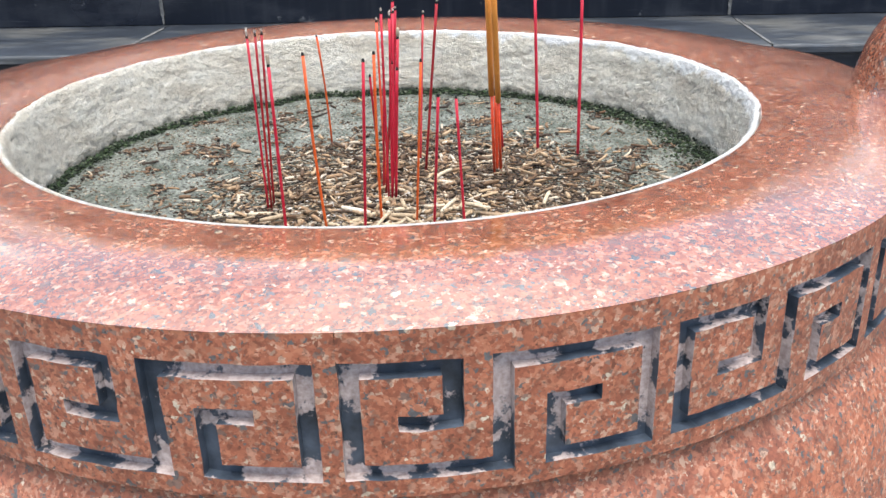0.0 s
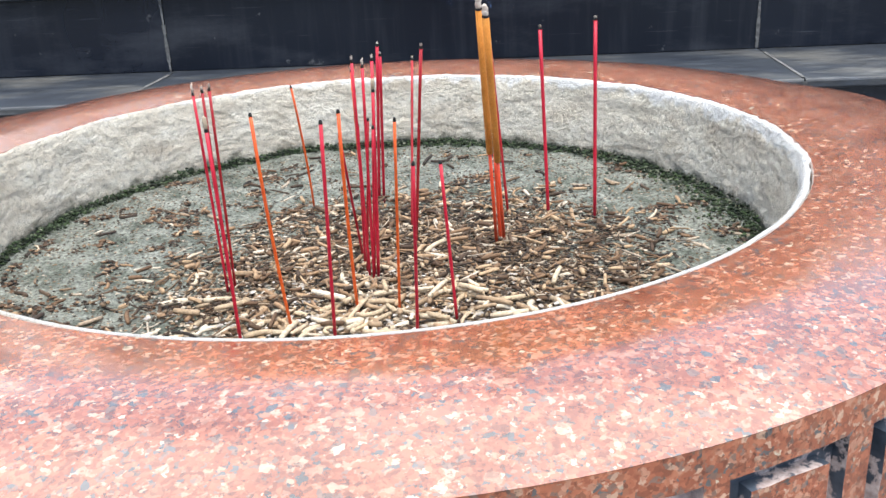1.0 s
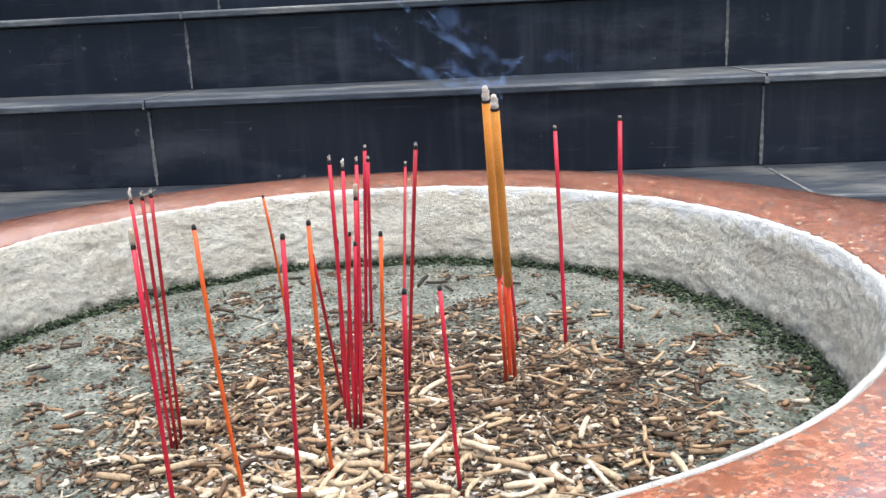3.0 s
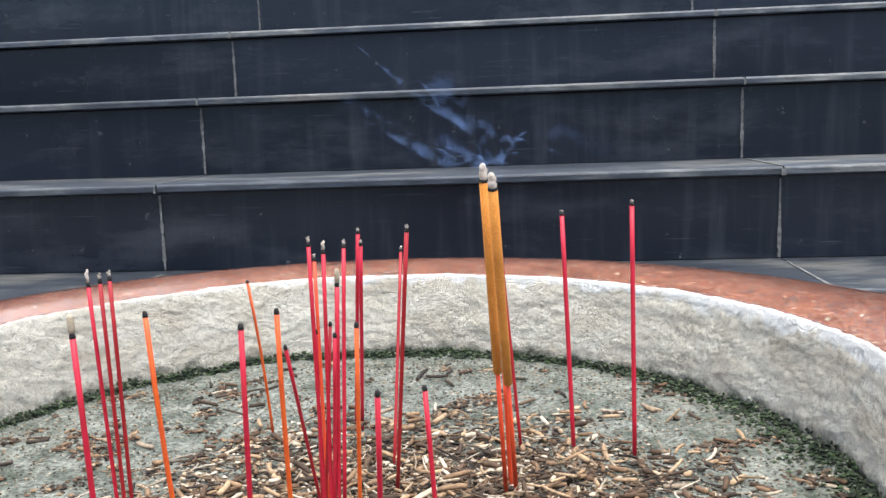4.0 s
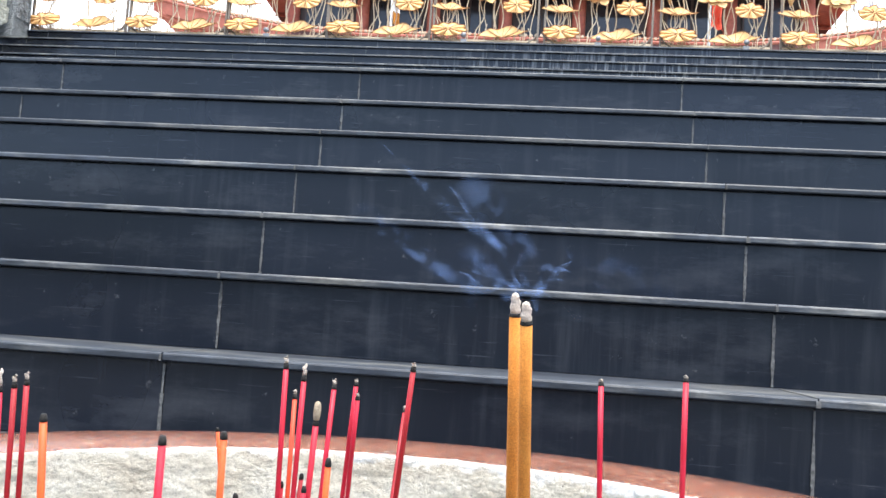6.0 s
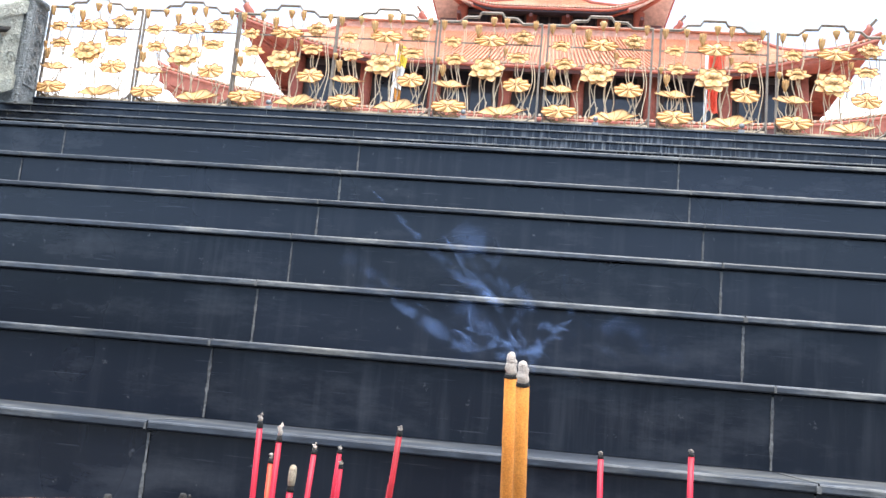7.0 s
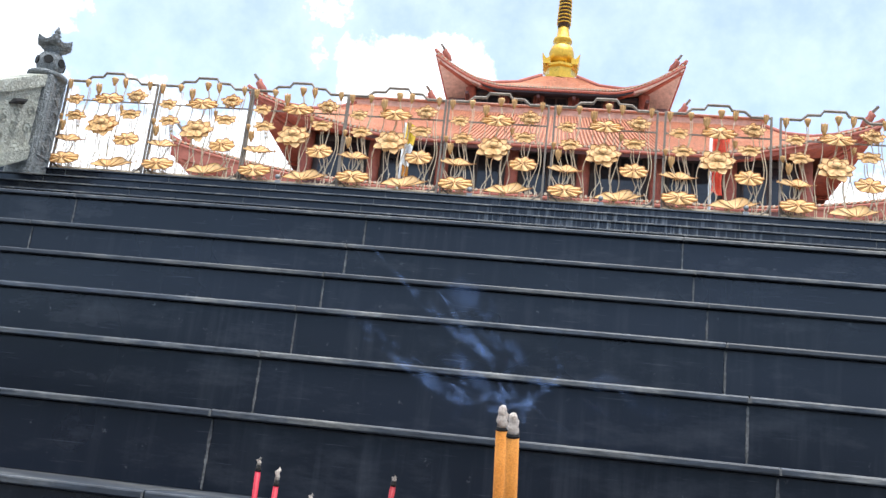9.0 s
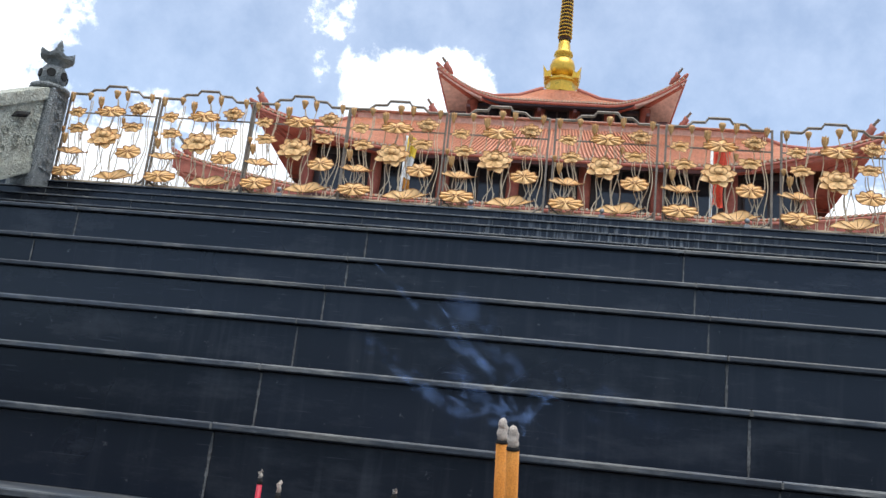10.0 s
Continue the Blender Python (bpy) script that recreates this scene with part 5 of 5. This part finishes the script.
def roof_tier(name, he, ht, ze, zt, lift, kick, fascia, ribs):
    z = lambda p: p - Vector((0, 0, TOP_Z))
    turns = [Matrix.Rotation(radians(90 * k), 4, "Z") for k in range(4)]
    nu, nv = 48, 10
    bm = bmesh.new()
    for m in turns:
        top = [[bm.verts.new(m @ z(roof_point(2 * i / nu - 1, j / nv, he, ht, ze, zt, lift, kick))) for j in range(nv + 1)] for i in range(nu + 1)]
        for i in range(nu):
            for j in range(nv):
                bm.faces.new((top[i][j], top[i + 1][j], top[i + 1][j + 1], top[i][j + 1]))
    roof = part(name, bm, ROOF_GAPS, hall, "terracotta tiled roof with upturned corners", True)
    # soffit and fascia under the eave; the middle's dark tone includes its deep shade
    for m in turns:
        middle, corners = bmesh.new(), (bmesh.new(), bmesh.new())

        def under(u, bm):
            e = roof_point(u, 0, he, ht, ze, zt, lift, kick)
            inner = roof_point(u, 0.34, he, ht, ze, zt, lift, kick)
            inner.z = min(inner.z, ze + 0.25) - fascia + 0.25 * (e.z - ze)
            return [bm.verts.new(m @ z(p)) for p in (e - Vector((0, 0, 0.03)), e - Vector((0, -0.05, fascia)), inner)]

        for bm, u0, u1 in ((middle, -0.66, 0.66), (corners[0], -1.0, -0.66), (corners[1], 0.66, 1.0)):
            rows = [under(u0 + (u1 - u0) * i / 24, bm) for i in range(25)]
            for p, q in zip(rows, rows[1:]):
                for j in range(2):
                    bm.faces.new((p[j], q[j], q[j + 1], p[j + 1]))
        part("soffit", middle, SHADED_NAVY if name == "upper_roof" else SOFFIT, hall)
        for k, bm in enumerate(corners):
            s = (-1, 1)[k]
            corner = part("corner_soffit", bm, PALE_SOFFIT if name == "upper_roof" else RED_PLASTER, hall, "boarded soffit under the upturned corner")
            for u in (0.66 * s, 0.98 * s):
                ends = bmesh.new()
                e, f, inner = [Vector(v.co) for v in under(u, ends)]
                ends.free()
                part("corner_beam", tube(bmesh.new(), [f - Vector((0, 0, 0.02)), inner - Vector((0, 0, 0.02))], 0.05, 6), RED_PLASTER, corner)
        trim = [m @ (z(roof_point(2 * i / 32 - 1, 0, he, ht, ze, zt, lift, kick)) + Vector((0, 0.0, -0.05))) for i in range(33)]
        part("eave_trim", tube(bmesh.new(), trim, 0.038, 6), RED_PLASTER, hall, smooth=True)
    # rows of round tiles with pale ends
    rb, ends = bmesh.new(), bmesh.new()
    for m in turns[:1] + turns[1:2] + turns[3:]:
        for i in range(ribs):
            a = -1 + (2 * i + 1) / ribs
            pts = [z(roof_point(a, v, he, ht, ze, zt, lift, kick)) + Vector((0, 0, 0.03)) for v in (0, .12, .3, .5, .75, 1)]
            tube(rb, [m @ p for p in pts], [0.029 * (he + (ht - he) * v) / he for v in (0, .12, .3, .5, .75, 1)], 6)
            tube(ends, [m @ (pts[0] + Vector((0, -0.03, 0.0))), m @ (pts[0] + Vector((0, 0.02, 0)))], 0.034, 6)
    tagged(part("tile_row", rb, ROOF_TILE, roof, smooth=True), kind="stuff")
    tagged(part("tile_end", ends, TILE_END, roof), kind="stuff")
    for m in turns:
        hip = [z(roof_point(1, v, he, ht, ze, zt, lift, kick)) + Vector((0, 0, 0.06)) for v in (0, .08, .18, .32, .5, .75, 1)]
        tip = hip[0] + Vector((0.05, -0.05, 0.06))
        part("hip_ridge", tube(bmesh.new(), [m @ p for p in [tip] + hip], [0.035] + [0.06] * 7, 8), RED_PLASTER, roof, smooth=True)
        orn = bmesh.new()
        base = hip[1]
        tube(orn, [m @ (base + Vector(d)) for d in ((-.08, .08, 0.0), (-.02, .02, .14), (.06, -.06, .26), (.03, -.03, .36))], [0.10, 0.11, 0.09, 0.04], 8)
        ornament = part("ridge_ornament", orn, RED_PLASTER, roof, "curled dragon-like ridge ornament", True)
        part("horn", tube(bmesh.new(), [m @ (base + Vector((.03, -.03, .28))), m @ (base + Vector((.17, -.17, .44)))], [0.04, 0.035], 8), IRON, ornament)
    return roof


def wall_tier(half, z0, z1, bays, wall, sill):
    """Four walls with columns and dark glazed bays."""
    z0, z1 = z0 - TOP_Z, z1 - TOP_Z
    part("wall", one_box(-half, half, -half, half, z0, z1), wall, hall)
    for i in range(bays + 1):
        x = -half + 2 * half * i / bays
        part("column", lathe([(0, z0), (0.16, z0), (0.16, z1), (0, z1)], 16, at=(x, -half - 0.08)), RED_PLASTER, hall, smooth=True)
    for i in range(bays):
        x0, x1 = -half + 2 * half * (i + 0.16) / bays, -half + 2 * half * (i + 0.84) / bays
        frame_bm = one_box(x0, x1, -half - 0.06, -half - 0.003, z0 + sill, z1 - 0.12)
        w = part("window", frame_bm, DARK_WALL, hall)
        mid = (x0 + x1) / 2
        for a, b in ((x0 + 0.05, mid - 0.03), (mid + 0.03, x1 - 0.05)):
            part("pane", one_box(a, b, -half - 0.075, -half - 0.063, z0 + sill + 0.06, z1 - 0.2), GLASS_DARK, w)


# lowest storey and its roof
wall_tier(7.3, TOP_Z - 0.14, 7.2, 7, PINK_PLASTER, 0.9)
roof_tier("lower_roof", 8.30, 6.30, 7.03, 7.60, 0.62, 0.35, 0.34, 150)
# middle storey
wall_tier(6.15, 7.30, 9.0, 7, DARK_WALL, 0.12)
roof_tier("middle_roof", 7.10, 5.30, 8.70, 10.24, 0.84, 0.36, 0.16, 140)
part("parapet", one_box(-5.35, 5.35, -5.35, 5.35, 9.95 - TOP_Z, 10.42 - TOP_Z, bevel=0.04), PINK_PLASTER, hall, "plain dusty pink parapet band")
part("parapet_cap", one_box(-5.45, 5.45, -5.45, 5.45, 10.42 - TOP_Z, 10.46 - TOP_Z, bevel=0.02), PINK_PLASTER, hall)
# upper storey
wall_tier(2.55, 10.4, 12.15, 5, SHADED_NAVY, 0.15)
roof_tier("skirt_roof", 3.45, 2.58, 10.75, 11.05, 0.45, 0.2, 0.12, 76)
roof_tier("upper_roof", 3.30, 0.58, 11.95, 13.62, 0.82, 0.26, 0.13, 76)
for i in range(6):
    for k in range(4):
        x = -2.6 + 5.2 * i / 5
        bm = one_box(x - 0.05, x + 0.05, -3.2, -2.6, 11.70 - TOP_Z, 11.80 - TOP_Z, bevel=0.01)
        bmesh.ops.rotate(bm, verts=bm.verts, cent=(0, 0, 0), matrix=Matrix.Rotation(radians(90 * k), 3, "Z"))
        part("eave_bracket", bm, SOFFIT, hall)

# golden spire
spire = part("spire_base", lathe([(0, 10.03), (0.62, 10.03), (0.62, 10.15), (0.50, 10.20), (0.50, 10.46), (0.58, 10.50), (0.58, 10.58), (0.42, 10.64), (0, 10.64)], 8), SPIRE_GOLD, hall, "golden spire on the roof ridge")
part("lotus_corner", prism([(-.56, 10.55), (-.34, 10.55), (-.36, 10.80), (-.48, 10.74), (-.62, 10.95)], -0.45, 0.45), SPIRE_GOLD, spire)
part("lotus_corner", prism([(.56, 10.55), (.62, 10.95), (.48, 10.74), (.36, 10.80), (.34, 10.55)], -0.45, 0.45), SPIRE_GOLD, spire)
part("spire_bell", lathe([(0, 10.74), (0.30, 10.76), (0.40, 10.92), (0.42, 11.12), (0.36, 11.32), (0.24, 11.42), (0.22, 11.50), (0.32, 11.54), (0.30, 11.64), (0.22, 11.72), (0.20, 11.95), (0.14, 12.20), (0, 12.20)], 28), SPIRE_GOLD, spire, smooth=True)
# near-black core colour stands in for the shade between the rings
part("spire_core", lathe([(0, 12.05), (0.205, 12.08), (0.10, 17.30), (0, 17.50)], 20), SPIRE_SHADE, spire, smooth=True)
for i in range(38):
    z, r = 12.20 + 0.136 * i, 0.245 - 0.0036 * i
    part("spire_ring", lathe([(0.06, z + 0.012), (r - 0.008, z + 0.012), (r, z + 0.02), (r, z + 0.04), (r - 0.008, z + 0.048), (0.06, z + 0.055)], 20), SPIRE_GOLD, spire)


# ---- slabs of the stairs ----
def slab_spans(step):
    """The slabs of one step; the joints drift a little from step to step."""
    first = -0.595 - 0.011 * step if step < 10 else -0.70 + 0.05 * (step % 3)
    slab = 1.142 + 0.0085 * step if step < 10 else 1.19
    edges = [LEFT]
    n = math.ceil((LEFT - first) / slab + 0.05)
    while first + n * slab < RIGHT - 0.05:
        edges.append(first + n * slab)
        n += 1
    return list(zip(edges, edges[1:] + [RIGHT]))


TREAD_DEPTH = {0: GOING + 0.02, 1: GOING_UP + 0.02}
cache = {}


def tread_mesh(length, depth):
    key = ("tread", round(length, 3), depth)
    if key not in cache:
        # dusty and scuffed where feet reach, polished underneath
        nose = [(0.0045, -0.017), (0.0012, -0.0160), (0.0, -0.0135), (0.0, -0.0045), (0.0012, -0.0018), (0.0036, -0.0004), (0.0070, 0.0)]
        me = data_of("tread_slab", along_x(nose + [(depth, 0.0), (depth, -0.017)], length - 0.0025), TREAD)
        me.materials.append(STONE)
        for p in me.polygons:
            p.material_index = int(p.normal.z < -0.2)
        cache[key] = me
    return cache[key]


def riser_mesh(length, rise):
    key = ("riser", round(length, 3), round(rise, 4))
    if key not in cache:
        profile = [(0.0, 0.0), (0.0, rise - 0.0195), (0.028, rise - 0.0195), (0.028, 0.0)]
        cache[key] = data_of("riser_slab", along_x(profile, length - 0.0025), STONE)
    return cache[key]


def piece(name, me, at):
    ob = new(name, me)
    ob.parent = stairs
    ob.location = at


mv, mf = [], []
for step, (flight, z, rise, y) in enumerate(riser_planes()):
    spans = slab_spans(step)
    last = step == 9
    for x0, x1 in spans:
        mid = (x0 + x1) / 2
        piece("riser_slab", riser_mesh(x1 - x0, rise), (mid, y + rng.uniform(-0.0012, 0.0012), z + 0.001))
        piece("tread_slab", tread_mesh(x1 - x0, UPPER_Y - y + 0.04 if last else 0.62 if step == 20 else TREAD_DEPTH[flight]), (mid, y - 0.022 + rng.uniform(-0.0012, 0.0012), z + rise))
    for x in [s[1] for s in spans[:-1]]:
        # a ragged pale mortar line down each riser joint and over the nosing
        drift = x + rng.gauss(0, 0.0006)
        for i in range(8):
            z0, z1 = z + 0.002 + (rise - 0.024) * i / 8, z + 0.002 + (rise - 0.024) * (i + 1) / 8
            w0, w1 = rng.uniform(0.0016, 0.0042), rng.uniform(0.0016, 0.0042)
            s = len(mv)
            mv += [(drift - w0, y - 0.0022, z0), (drift + w0, y - 0.0022, z0), (drift + w1, y - 0.0022, z1), (drift - w1, y - 0.0022, z1)]
            mf.append((s, s + 1, s + 2, s + 3))
        s = len(mv)
        w = rng.uniform(0.002, 0.005)
        mv += [(drift - w, y - 0.025, z + rise - 0.016), (drift + w, y - 0.025, z + rise - 0.016), (drift + w, y - 0.025, z + rise - 0.004), (drift - w, y - 0.025, z + rise - 0.004)]
        mf.append((s, s + 1, s + 2, s + 3))
        s = len(mv)
        mv += [(drift - w, y - 0.016, z + rise + 0.0015), (drift + w, y - 0.016, z + rise + 0.0015), (drift + w, y + 0.24, z + rise + 0.0015), (drift - w, y + 0.24, z + rise + 0.0015)]
        mf.append((s, s + 1, s + 2, s + 3))
tagged(raw("mortar_joint", mv, mf, MORTAR, stairs), "ragged pale mortar in the slab joints", kind="stuff")
